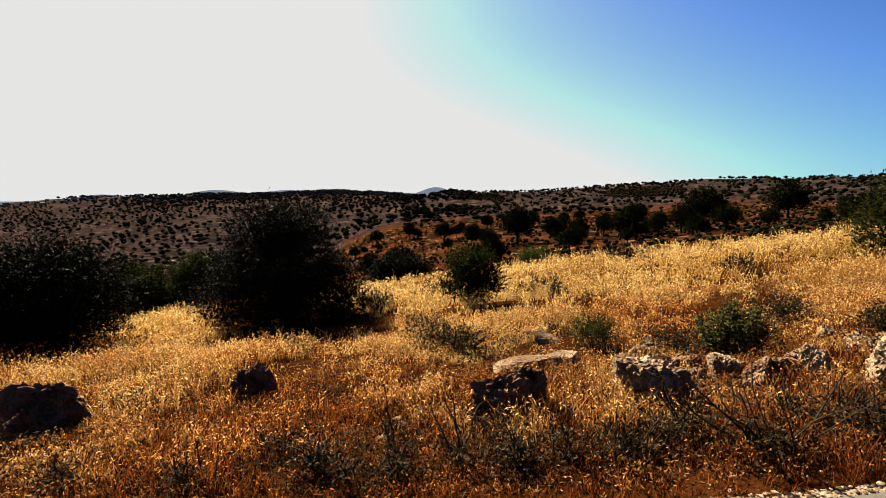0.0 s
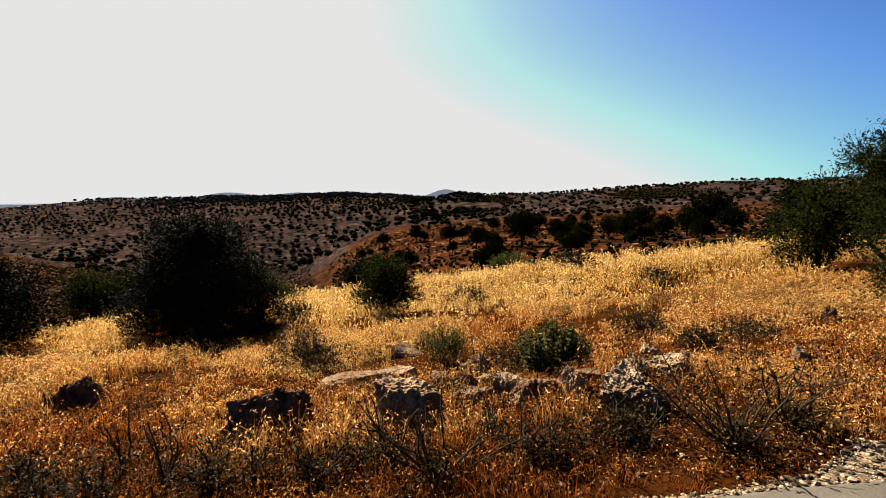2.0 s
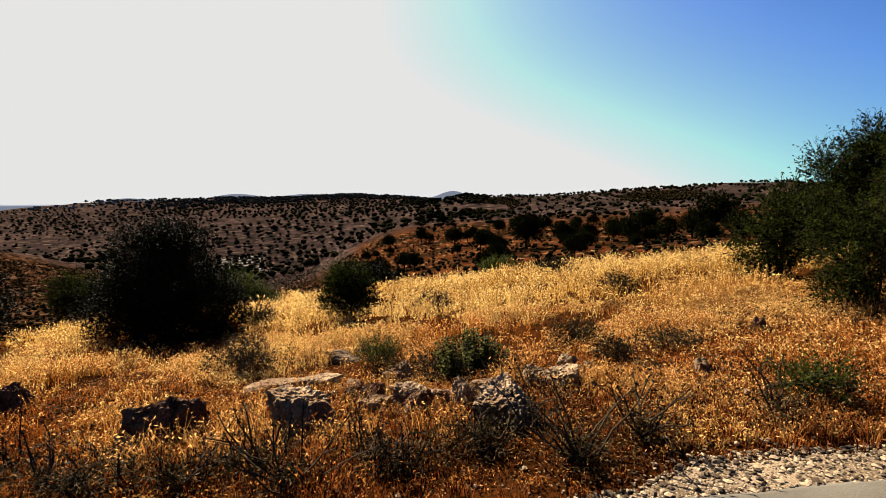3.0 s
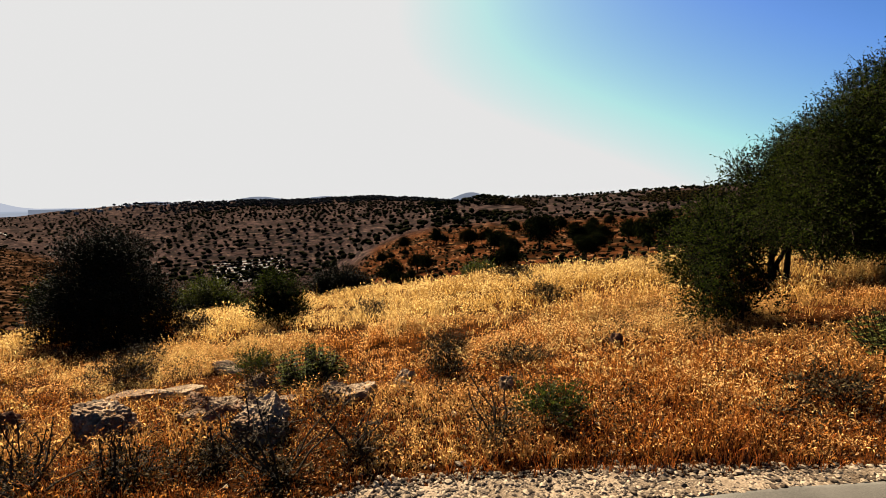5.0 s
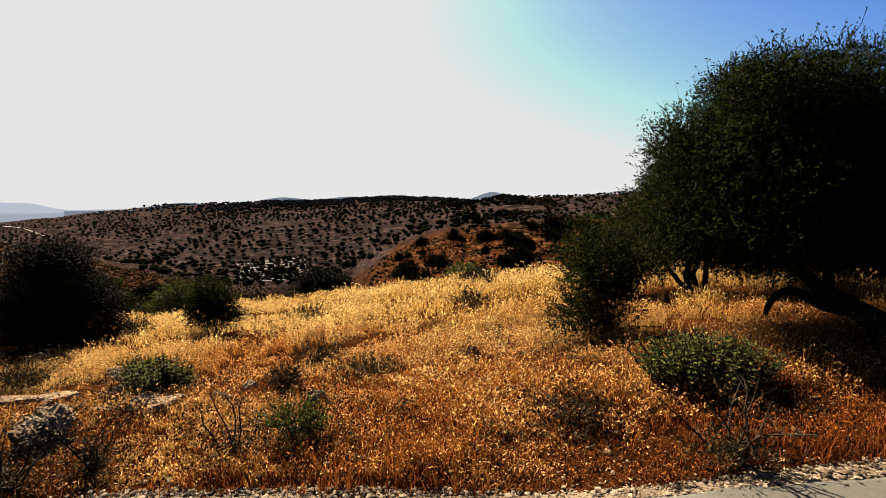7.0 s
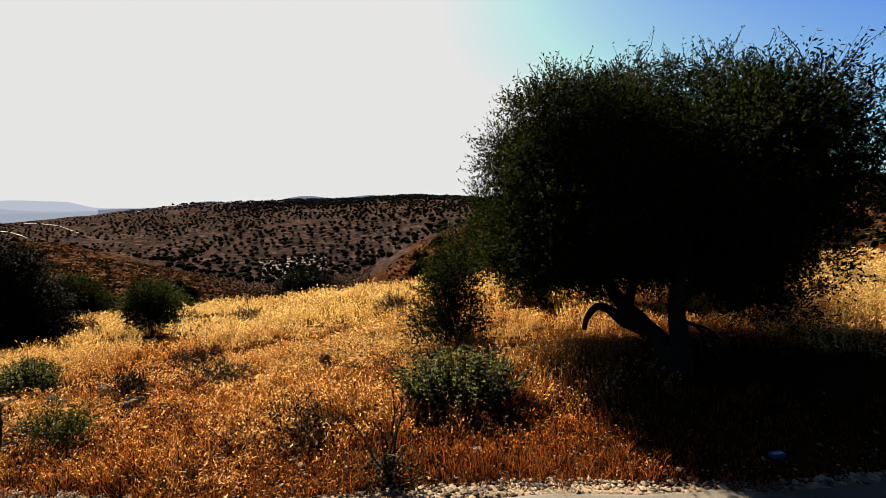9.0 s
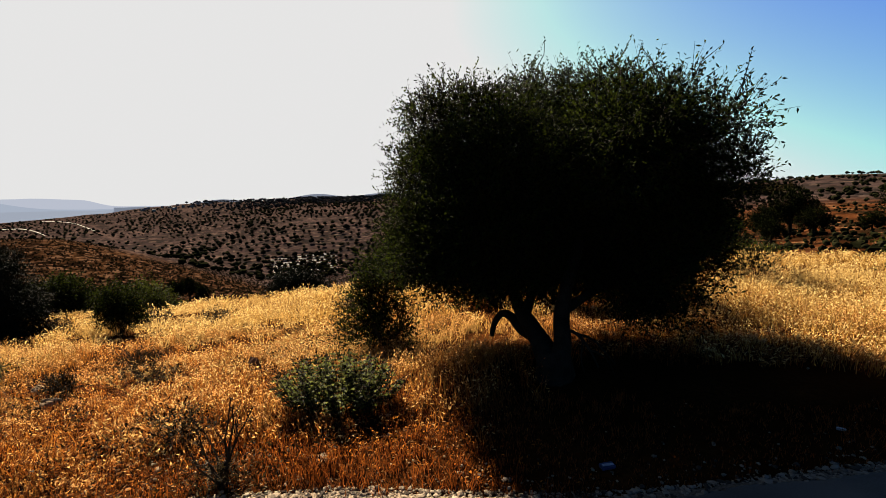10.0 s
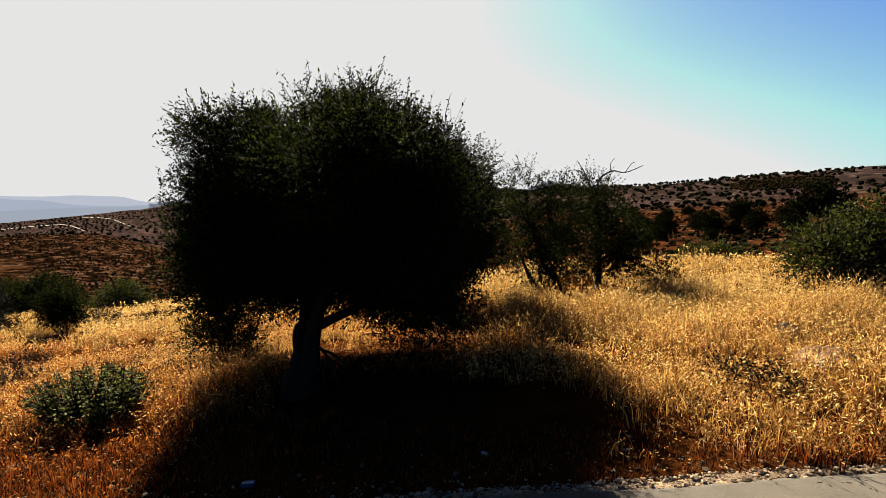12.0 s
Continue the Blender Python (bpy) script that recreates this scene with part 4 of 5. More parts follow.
def whorled_shrub(x, y, w, h, seed, label, stems):
    """Upright stems ringed by close pairs of leaves."""
    rng = np.random.default_rng(seed)
    root = thing("shrub", x, y, ground_height(x, y), label, "shrub", "whorled green shrubs")
    st, bases, ways, size = Pieces(), [], [], []
    for _ in range(stems):
        a, r = rng.uniform(0, 6.28), w / 2 * math.sqrt(rng.uniform(0, 1))
        foot = np.array([math.cos(a) * r * 0.55, math.sin(a) * r * 0.4, -0.03])
        top = np.array([math.cos(a) * r, math.sin(a) * r * 0.75, h * (1 - 0.35 * (2 * r / w) ** 2) * rng.uniform(0.8, 1.1)])
        pts = limb_path(rng, foot, top, 0.05, 4)
        st.tube([tuple(p) for p in pts], (0.006, 0.005, 0.004, 0.003), 4)
        d = unit(top - foot)
        levels = int((top[2]) / 0.048)
        for k in range(2, levels):
            p = foot + (top - foot) * (k / levels)
            spin = k * 1.57 + rng.uniform(0, 0.5)
            taper = 1 - 0.5 * k / levels
            for q in range(6):
                b = spin + q * math.pi / 3
                o = unit(np.array([math.cos(b), math.sin(b), 0.1 + 0.12 * rng.normal()]) + d * 0.1)
                bases.append(p)
                ways.append(o)
                size.append(rng.uniform(0.03, 0.048) * taper + 0.014)
    tagged(part("stemwork", st.mesh("stemwork"), STEM, root), kind="stuff")
    base, wy, sz = np.array(bases), np.array(ways), np.array(size)
    lv, lf = leaf_faces(base, wy, sz, sz * 0.55, rng)
    pc = Pieces()
    pc.add(lv, lf)
    tagged(part("foliage", pc.mesh("foliage"), SAGE, root), kind="stuff")
    return root


whorled_shrub(3.38, 5.3, 0.95, 0.62, 61, "bushy green shrub with stacked rings of leaves beside pale rocks", 120)
whorled_shrub(9.46, 4.28, 1.35, 0.52, 62, "wide green shrub with stacked rings of leaves by the roadside", 170)


def thistle(x, y, h, seed, label, arms=9, spread=0.5, leaves=120):
    """A dead branching thistle over a rosette of grey-green weeds."""
    rng = np.random.default_rng(seed)
    root = thing("thistle", x, y, ground_height(x, y), label, "thistle", "dead thistles")
    heads, hw = [], []
    for k in range(arms):
        st = Pieces()
        a = rng.uniform(0, 6.28)
        lean = rng.uniform(0.15, 1.0) * spread
        top = np.array([math.cos(a) * lean, math.sin(a) * lean * 0.7, h * rng.uniform(0.5, 1.0) * (1.1 - 0.5 * lean)])
        pts = limb_path(rng, (rng.normal() * 0.02, rng.normal() * 0.02, -0.03), top, 0.08, 6)
        st.tube([tuple(p) for p in pts], np.linspace(0.0095, 0.004, 6), 5)
        heads.append(pts[-1])
        hw.append(unit(np.array(pts[-1]) - np.array(pts[-2])))
        for j in range(2, 5):
            if rng.random() < 0.75:
                s = np.array(pts[j])
                e = s + unit(rng.normal(size=3) * (1, 1, 0.4) + (0, 0, 0.5)) * rng.uniform(0.06, 0.2)
                p2 = limb_path(rng, s, e, 0.1, 4)
                st.tube([tuple(p) for p in p2], np.linspace(0.0045, 0.002, 4), 4)
                if rng.random() < 0.6:
                    heads.append(p2[-1])
                    hw.append(unit(e - s))
        part("stalk", st.mesh("stalk"), STEM, root)
    sp_b, sp_w = [], []
    for p, d in zip(heads, hw):
        for _ in range(12):
            sp_b.append(np.array(p))
            sp_w.append(unit(d * 0.8 + rng.normal(size=3) * 0.6))
    lv, lf = leaf_faces(np.array(sp_b), np.array(sp_w), rng.uniform(0.015, 0.03, len(sp_b)), 0.008, rng)
    pc = Pieces()
    pc.add(lv, lf)
    tagged(part("seed_head", pc.mesh("seed_head"), STEM, root, "small dry spiny heads"), kind="stuff")
    leaves *= 4
    a = rng.uniform(0, 6.28, leaves)
    r = np.abs(rng.normal(size=leaves)) * 0.2
    base = np.stack([np.cos(a) * r, np.sin(a) * r * 0.8, rng.uniform(0, 0.16, leaves)], 1)
    wy = unit(np.stack([np.cos(a), np.sin(a), rng.uniform(-0.2, 1.2, leaves)], 1) + rng.normal(size=(leaves, 3)) * 0.9)
    lv, lf = leaf_faces(base, wy, rng.uniform(0.018, 0.055, leaves), rng.uniform(0.005, 0.013, leaves), rng)
    pc = Pieces()
    pc.add(lv, lf)
    tagged(part("leaves", pc.mesh("leaves"), WEED, root, "withered grey-green leaves"), kind="stuff")
    return root


TALL = "tall dead thistle with bare dark branching stalks"
thistle(2.12, 2.85, 0.62, 71, TALL, 12, 0.6, 380)
thistle(2.75, 2.95, 0.4, 72, "dead thistle over dark withered leaves", 7, 0.4, 300)
thistle(4.05, 2.85, 0.6, 73, TALL, 11, 0.6, 340)
thistle(4.55, 3.1, 0.5, 74, TALL, 8, 0.5, 240)
thistle(5.62, 3.28, 0.5, 75, "dead thistle with a pale rosette of leaves", 4, 0.3, 200)
thistle(9.15, 3.02, 0.6, 76, TALL, 8, 0.6, 320)
thistle(-0.4, 3.4, 0.55, 77, "dry thistle with round seed heads on straight stalks", 4, 0.25, 120)
thistle(0.1, 3.1, 0.5, 78, "dry thistle with round seed heads on straight stalks", 4, 0.25, 200)
thistle(-0.9, 3.1, 0.3, 79, "low dark withered thistle weeds", 5, 0.3, 380)
thistle(-0.3, 2.9, 0.3, 80, "low dark withered thistle weeds", 5, 0.3, 420)
thistle(0.5, 2.95, 0.3, 81, "low dark withered thistle weeds", 5, 0.3, 420)
thistle(1.2, 2.95, 0.3, 82, "low dark withered thistle weeds", 5, 0.3, 380)
thistle(3.4, 3.1, 0.3, 83, "low dark withered thistle weeds", 5, 0.3, 340)
for k in range(11):
    thistle(-3.4 + 0.72 * k + 0.2 * math.sin(k * 4.1), 3.15 + 0.28 * math.sin(k * 2.7), 0.26 + 0.06 * math.sin(k), 140 + k, "low dark withered thistle weeds", 4, 0.3, 170)
thistle(1.75, 3.2, 0.5, 84, TALL, 5, 0.3, 200)


# ---- dry grass ----
def bare(x, y):
    """How open the ground is, 0 to 1."""
    v = 0.46 + 1.5 * fbm(x * 0.8 + 3, y, 0.6, 4)
    for cx, cy, s in ((3.0, 4.2, 0.6), (1.1, 6.0, 0.7), (4.7, 5.2, 0.8), (1.9, 9.0, 0.8), (5.9, 4.0, 0.6)):
        v += 0.9 * math.exp(-((x - cx) ** 2 + (y - cy) ** 2) / (2 * s * s))
    return min(max(v, 0), 1)


# grass thinned where tree and bush shadows fall, to darken them: middle and half width, across and away
SHADE_ZONES = ((12.9, 1.95, 4.3, 1.15), (-2.4, 1.6, 8.9, 1.25), (-7.0, 1.6, 7.9, 0.9))


def grass(name, label, count, xr, yr, height, width, mats, seed, heads=1, edge=0.35, power=1.0, sparse=0.5, narrow=1.0, tuft=10, thin_in_shade=True):
    """Dry stalks, each a bent ribbon, with a drooping seed head; the stalks and the heads are two meshes of one thing."""
    rng = np.random.default_rng(seed)
    pts, hs = [], []
    while len(pts) < count:
        u = rng.uniform()
        y = yr[0] + (yr[1] - yr[0]) * u ** power
        half = (xr[1] - xr[0]) / 2 * (narrow + (1 - narrow) * (y - yr[0]) / (yr[1] - yr[0]))
        x = (xr[0] + xr[1]) / 2 + rng.uniform(-1, 1) * half
        if y < verge_edge(x) + edge * rng.uniform(0.5, 1.25) + 0.12 * fbm(x, 4, 2.0):
            continue
        if abs(x - (xr[0] + xr[1]) / 2) > half * rng.uniform(0.82, 1.0):
            continue
        if thin_in_shade and any(rng.random() < 1.25 * math.exp(-((x - a) / b) ** 4 - ((y - c) / d) ** 4) for a, b, c, d in SHADE_ZONES):
            continue
        b = bare(x, y)
        if rng.random() < b * sparse:
            continue
        z = ground_height(x, y) - 0.01
        tall = (0.75 + 0.8 * fbm(x, y, 0.7, 2)) * (1.1 - 0.4 * b) * rng.uniform(0.65, 1.3)
        k = int(rng.integers(tuft // 2, tuft * 2))
        for dx, dy in rng.normal(size=(k, 2)) * (height * 0.22):
            pts.append((x + dx, y + dy, z))
            hs.append(tall)
    p = np.array(pts)
    n = len(p)
    h = height * np.maximum(np.array(hs), 0.35) * rng.uniform(0.55, 1.35, n)
    a = rng.uniform(0, 6.28, n)
    lean = np.stack([np.cos(a), np.sin(a), np.zeros(n)], 1) * (h * rng.uniform(0.1, 0.75, n))[:, None]
    b2 = rng.uniform(0, 6.28, n)
    side = np.stack([np.cos(b2), np.sin(b2), np.zeros(n)], 1) * (width * rng.uniform(0.6, 1.4, n) / 2)[:, None]
    upv = np.zeros((n, 3))
    upv[:, 2] = h
    m = p + lean * 0.35 + upv * 0.6
    t = p + lean + upv
    v = np.stack([p - side, p + side, m - side * 0.8, m + side * 0.8, t - side * 0.35, t + side * 0.35], 1).reshape(-1, 3)
    i = np.arange(n)[:, None] * 6
    f = i + (0, 1, 5, 4) if yr[0] > 7 or height < 0.1 else np.concatenate([i + (0, 1, 3, 2), i + (2, 3, 5, 4)])
    root = tagged(new(name), label, "grass", kind="stuff")
    part("stalks", fast_mesh("stalks", v, f), mats[0], root)
    if heads:
        keep = rng.uniform(0, 1, n) < 0.7
        hp, hd = [], []
        for k in range(heads):
            q = t[keep] - (t - m)[keep] * (0.18 * k) + rng.normal(size=(keep.sum(), 3)) * 0.006
            hp.append(q)
            hd.append(unit((t - m)[keep] * 1.2 / height + rng.normal(size=(keep.sum(), 3)) * 0.55 + (0, 0, -0.2)))
        hp, hd = np.concatenate(hp), np.concatenate(hd)
        k = len(hp)
        lv, lf = leaf_faces(hp, hd, width * rng.uniform(3.2, 6.5, k), width * rng.uniform(1.3, 2.3, k), rng)
        part("heads", fast_mesh("heads", lv, lf), mats[1], root)
    return root


grass("grass", "short sparse russet dry grass and weeds among the rocks", 72000, (-7, 20), (2.4, 5.8), 0.14, 0.0055, (RUSSET, STRAW), 91, 1, -0.02, 0.9, 0.35)
grass("grass", "low curled russet grass along the verge", 74000, (-4, 15), (2.3, 4.4), 0.085, 0.0055, (RUSSET, STRAW), 98, 0, -0.06, 0.8, 0.0, 1.0, 8, False)
grass("grass", "low curled orange-brown grass beside the gravel", 19000, (4.4, 8.3), (2.8, 4.9), 0.1, 0.0055, (STRAW, GOLD_OAT), 162, 1, 0.1, 0.9, 0.5, 1.0, 8)
grass("grass", "golden dry oat grass covering the near field", 66000, (-9, 21), (3.2, 9.5), 0.21, 0.0065, (STRAW, GOLD_OAT), 92, 2, 0.85, 0.9, 0.95, 0.8)
grass("grass", "tall pale golden dry grass across the field", 43000, (-14, 27), (8.0, 17), 0.3, 0.011, (PALE_STRAW, OAT), 93, 2, 1.7, 0.8, 0.8, 0.7)
grass("grass", "pale golden dry grass on the brow of the field", 34000, (-24, 44), (14, 33), 0.36, 0.02, (PALE_STRAW, OAT), 94, 2, 3.0, 0.8, 0.4, 0.6)
grass("grass", "tall golden grass beyond the tree", 24000, (12.6, 23), (4.2, 10.5), 0.32, 0.0075, (PALE_STRAW, OAT), 95, 2, 0.6, 0.9, 0.3)
grass("grass", "pale flowering dry weeds with many small heads", 12000, (4.4, 9.0), (3.3, 8.4), 0.16, 0.0065, (STRAW, OAT), 99, 3, 0.5, 0.55, 0.98)
grass("grass", "bright golden oat grass round the boulders", 11000, (-8, 2.6), (4.6, 8.4), 0.2, 0.0065, (PALE_STRAW, OAT), 100, 3, 1.4, 0.9, 1.0)
grass("grass", "dry golden grass reaching the edge of the road", 9000, (13.8, 20.5), (3.9, 6.6), 0.22, 0.0065, (STRAW, OAT), 96, 1, 0.05, 0.9, 0.2)


def dark_weeds():
    """Small withered weeds dotted through the grass."""
    rng = np.random.default_rng(161)
    bases, ways, size = [], [], []
    for _ in range(420):
        x, y = rng.uniform(-7, 10), 3.0 + 6.5 * rng.uniform() ** 1.5
        if y < verge_edge(x) + 0.25:
            continue
        k, r = int(rng.integers(30, 110)), rng.uniform(0.05, 0.16)
        o = rng.normal(size=(k, 3)) * (r, r, 0)
        o[:, 2] = rng.uniform(0.01, 0.2, k) * rng.uniform(0.6, 1.3)
        bases.append(o + (x, y, ground_height(x, y)))
        ways.append(unit(rng.normal(size=(k, 3)) + (0, 0, 0.8)))
        size.append(rng.uniform(0.02, 0.05, k))
    b, w, z = np.concatenate(bases), np.concatenate(ways), np.concatenate(size)
    lv, lf = leaf_faces(b, w, z, z * 0.35, rng)
    ob = part("dark_weeds", fast_mesh("dark_weeds", lv, lf), WEED)
    tagged(ob, "small dark withered weeds scattered through the grass", "weeds", kind="stuff")


dark_weeds()


def ground_litter():
    """Broken straw, dead leaves and flakes lying on the soil."""
    rng = np.random.default_rng(97)
    n = 56000
    x, y = rng.uniform(-7, 18, n), 2.6 + 4.4 * rng.uniform(0, 1, n) ** 1.2
    # no flakes within the tree's shadow either, which keeps it dark
    pts = np.array([(a, b, ground_height(a, b) + 0.012) for a, b in zip(x, y) if b > verge_edge(a) - 0.05 and not (abs(a - 12.9) < 1.9 and b < 5.4)])
    k = len(pts)
    d = unit(np.stack([rng.normal(size=k), rng.normal(size=k), rng.normal(size=k) * 0.3], 1))
    lv, lf = leaf_faces(pts, d, rng.uniform(0.012, 0.045, k), rng.uniform(0.005, 0.016, k), rng)
    ob = part("dead_leaves", fast_mesh("dead_leaves", lv, lf), LITTER_LEAF)
    tagged(ob, "broken straw and curled dead leaves on the soil", "leaf litter", kind="stuff")


ground_litter()


# ---- woods on the hills ----
def far_crowns(spots, seed, leaf_count, name, label, mat):
    """Many small far trees, each an uneven lumpy crown with loose sprays on a short stem."""
    rng = np.random.default_rng(seed)
    bm = bmesh.new()
    bmesh.ops.create_icosphere(bm, subdivisions=1, radius=1)
    tv = np.array([v.co[:] for v in bm.verts])
    tf = np.array([[v.index for v in fc.verts] for fc in bm.faces])
    bm.free()
    vs, fs, n = [], [], 0
    for x, y, s in spots:
        z = ground_height(x, y)
        c = np.array([x, y, z + s * 0.46])
        lumps = 2 if leaf_count > 9 else 1
        for _ in range(lumps):
            q = tv * rng.uniform(0.62, 1.22, (12, 1)) * (s * rng.uniform(0.36, 0.56), s * rng.uniform(0.36, 0.56), s * rng.uniform(0.26, 0.42))
            vs.append(q + c + rng.normal(size=3) * s * (0.13, 0.13, 0.06) * (lumps > 1))
            fs.append(tf + n)
            n += 12
        k = max(leaf_count // 2, 3)
        w = unit(rng.normal(size=(k, 3)))
        p = c + w * np.array([s * 0.5, s * 0.5, s * 0.38])
        d = unit(w + rng.normal(size=(k, 3)) * 0.6)
        e = unit(np.cross(d, rng.normal(size=(k, 3))))
        leaf = s * 0.2
        vs.append(np.stack([p - d * leaf * 0.5, p + e * leaf * 0.4, p + d * leaf * 0.7], 1).reshape(-1, 3))
        fs.append(np.arange(3 * k).reshape(k, 3) + n)
        n += 3 * k
        r = s * 0.035
        vs.append(np.array([(x - r, y, z - 0.3), (x + r, y, z - 0.3), (x, y - r, z + s * 0.45)]))
        fs.append(np.array([[n, n + 1, n + 2]]))
        n += 3
    ob = part(name, fast_mesh(name, np.concatenate(vs), np.concatenate(fs)), mat)
    return tagged(ob, label, "trees", kind="stuff")


def hill_spots(seed, n, az, rr, size, clear=0.0, power=1.0):
    rng = np.random.default_rng(seed)
    out = []
    while len(out) < n:
        a = radians(rng.uniform(*az))
        r = rr[0] + (rr[1] - rr[0]) * rng.uniform(0, 1) ** power
        x, y = MID[0] + r * math.sin(a), MID[1] + r * math.cos(a)
        if fbm(x, y, 0.008, 3) < clear - 0.5:
            continue
        out.append((x, y, size * rng.uniform(0.6, 1.35)))
    return out


def grove_spots(seed, spacing, az, rr, size, clear=0.0, turn=0.5):
    """Planted trees: a turned grid with some scatter and gaps."""
    rng = np.random.default_rng(seed)
    out = []
    n = int(rr[1] * 1.5 / spacing)
    c, q = math.cos(turn), math.sin(turn)
    for i in range(-n, n):
        for j in range(-n, n):
            u, w = (i + rng.normal() * 0.2) * spacing, (j + rng.normal() * 0.2) * spacing
            dx, dy = u * c - w * q, u * q + w * c
            if dy < 0 or not rr[0] < math.hypot(dx, dy) < rr[1] or not az[0] < math.degrees(math.atan2(dx, dy)) < az[1]:
                continue
            if rng.random() < 0.12 or fbm(MID[0] + dx, MID[1] + dy, 0.008, 3) < clear - 0.5:
                continue
            out.append((MID[0] + dx, MID[1] + dy, size * rng.uniform(0.65, 1.25)))
    return out


def contour_spots(seed, az, radii, gap, size, clear=0.0):
    """Planted trees in uneven rows along the contours."""
    rng = np.random.default_rng(seed)
    out = []
    for r in radii:
        step = math.degrees(gap / r)
        for a in np.arange(az[0], az[1], step):
            if rng.random() < 0.14:
                continue
            b = radians(a + rng.normal() * step * 0.25)
            rr = r * (1 + 0.03 * fbm(a * 3.0, r * 0.01, 0.12, 3)) + rng.normal() * 4
            x, y = MID[0] + rr * math.sin(b), MID[1] + rr * math.cos(b)
            if fbm(x, y, 0.008, 3) < clear - 0.5:
                continue
            out.append((x, y, size * rng.uniform(0.6, 1.3)))
    return out


far_crowns(contour_spots(101, (-41, 3), [415 + 15 * k + 0.75 * k * k for k in range(26)], 8.6, 6.0, 0.02), 102, 10, "olive_grove", "rows of olive trees dotting a brown hillside", FAR_TREE)
far_crowns([p for p in hill_spots(141, 1100, (-1.2, 7.2), (450, 650), 3.0) if abs((math.degrees(math.atan2(p[0] - MID[0], p[1])) - 3.2) / 3.6) ** 2 + abs((math.hypot(p[0] - MID[0], p[1]) - 560) / 90) ** 2 < 1],
           142, 9, "scrub", "dense dark brown thicket on a stony hill", SCRUB)
far_crowns([p for p in hill_spots(143, 1100, (18, 27), (470, 620), 3.0) if abs((math.degrees(math.atan2(p[0] - MID[0], p[1])) - 22.3) / 4.2) ** 2 + abs((math.hypot(p[0] - MID[0], p[1]) - 545) / 60) ** 2 < 1],
           144, 9, "scrub", "dense dark brown thicket on a stony hill", SCRUB)
far_crowns(grove_spots(103, 27.0, (-45, -3), (1120, 1500), 8.0, 0.1, 0.8), 104, 9, "olive_grove", "far olive trees below the wooded ridge", FAR_TREE)
far_crowns(grove_spots(115, 19.0, (-62, -40), (520, 1850), 5.6, 0.2, 0.2), 116, 7, "olive_grove", "thinly scattered trees over a pale far hill", FAR_TREE)
far_crowns(hill_spots(105, 1500, (-6, 54), (330, 720), 3.7, 0.2, 0.7), 106, 22, "scattered_trees", "small trees scattered over a stony brown hill", FAR_TREE)
# ridge leaves made paler and bluish: distance haze put into their colour
HAZED_WOOD = material("hazed_wood_leaf", (0.0021, 0.00252, 0.00288), (0.0075, 0.0081, 0.0087), 0.02, 0.3, 0.9, 0, 0.9, spec=0.0)
rng_wood = np.random.default_rng(207)
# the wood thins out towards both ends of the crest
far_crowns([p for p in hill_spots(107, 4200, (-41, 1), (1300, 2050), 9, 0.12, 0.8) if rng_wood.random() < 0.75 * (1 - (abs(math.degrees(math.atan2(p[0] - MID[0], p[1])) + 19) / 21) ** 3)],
           108, 8, "woodland", "dark woodland along the crest of a ridge", HAZED_WOOD)
far_crowns(hill_spots(109, 9000, (-62, -18), (70, 480), 1.05, 0.1, 0.75), 110, 5, "scrub", "low scrub on a brown terraced slope", SCRUB)
far_crowns(hill_spots(113, 2600, (-16, 50), (70, 340), 1.5, 0.25, 0.8), 114, 8, "scrub", "low dark scrub on a red stony slope", FAR_TREE)


def oak(seed):
    return woody("oak", 0, 0, [(0, 0, 0.62, 0.4, 0.4, 0.25), (-0.25, 0, 0.5, 0.25, 0.28, 0.2), (0.26, 0, 0.52, 0.26, 0.28, 0.22), (0.05, 0, 0.8, 0.25, 0.25, 0.17), (0, 0.1, 0.42, 0.3, 0.3, 0.14)], 1100, 0.05,
                 "dark rounded oak on a red stony slope", "tree", seed, MID_TREE, ((((0, 0, -0.1), (0.02, 0, 0.15), (0.0, 0, 0.45)), 0.04, 0.025, "trunk"),), 0.03, 0.1, 7, 0.2, 0.0, group="oaks on the slope", z=0)


def plant_oaks():
    """Oaks on the red slope: bearing from the middle of the walk in degrees, distance, height."""
    spots = [(-9.5, 283, 9), (-5.5, 270, 10), (-1.6, 225, 10), (1.5, 190, 9), (7, 172, 14), (11, 190, 9), (9.5, 270, 9), (17, 176, 9), (20.5, 190, 12), (18.5, 150, 9),
             (22.5, 150, 8), (27, 165, 14), (29, 150, 8), (14, 165, 8), (4, 270, 9), (-11, 165, 9), (-8, 180, 8), (35, 210, 15), (33, 160, 6), (25, 160, 9), (-40.2, 182, 8), (-38.7, 186, 9), (-37.4, 178, 6)]
    protos = [oak(120 + k) for k in range(4)]
    rng = np.random.default_rng(121)
    for k in range(40):
        a = rng.uniform(-13, 13) if k < 28 else rng.uniform(13, 42)
        spots.append((a, rng.uniform(110, 300), rng.uniform(4, 8)))
    for k, (a, r, h) in enumerate(spots):
        x, y = MID[0] + r * math.sin(radians(a)), MID[1] + r * math.cos(radians(a))
        m = pose(x, y, ground_height(x, y), 0, 0, rng.uniform(0, 360))
        ob = protos[k % 4] if k < 4 else copy_thing(protos[k % 4], m)
        ob.matrix_basis = m @ Matrix.Scale(h, 4)


plant_oaks()


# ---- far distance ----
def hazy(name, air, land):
    """Very far land: the haze of the air before it is put into its colour as a glow."""
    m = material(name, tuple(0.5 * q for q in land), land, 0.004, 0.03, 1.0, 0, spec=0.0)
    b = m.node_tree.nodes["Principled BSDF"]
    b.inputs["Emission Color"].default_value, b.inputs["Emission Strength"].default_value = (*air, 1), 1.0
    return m


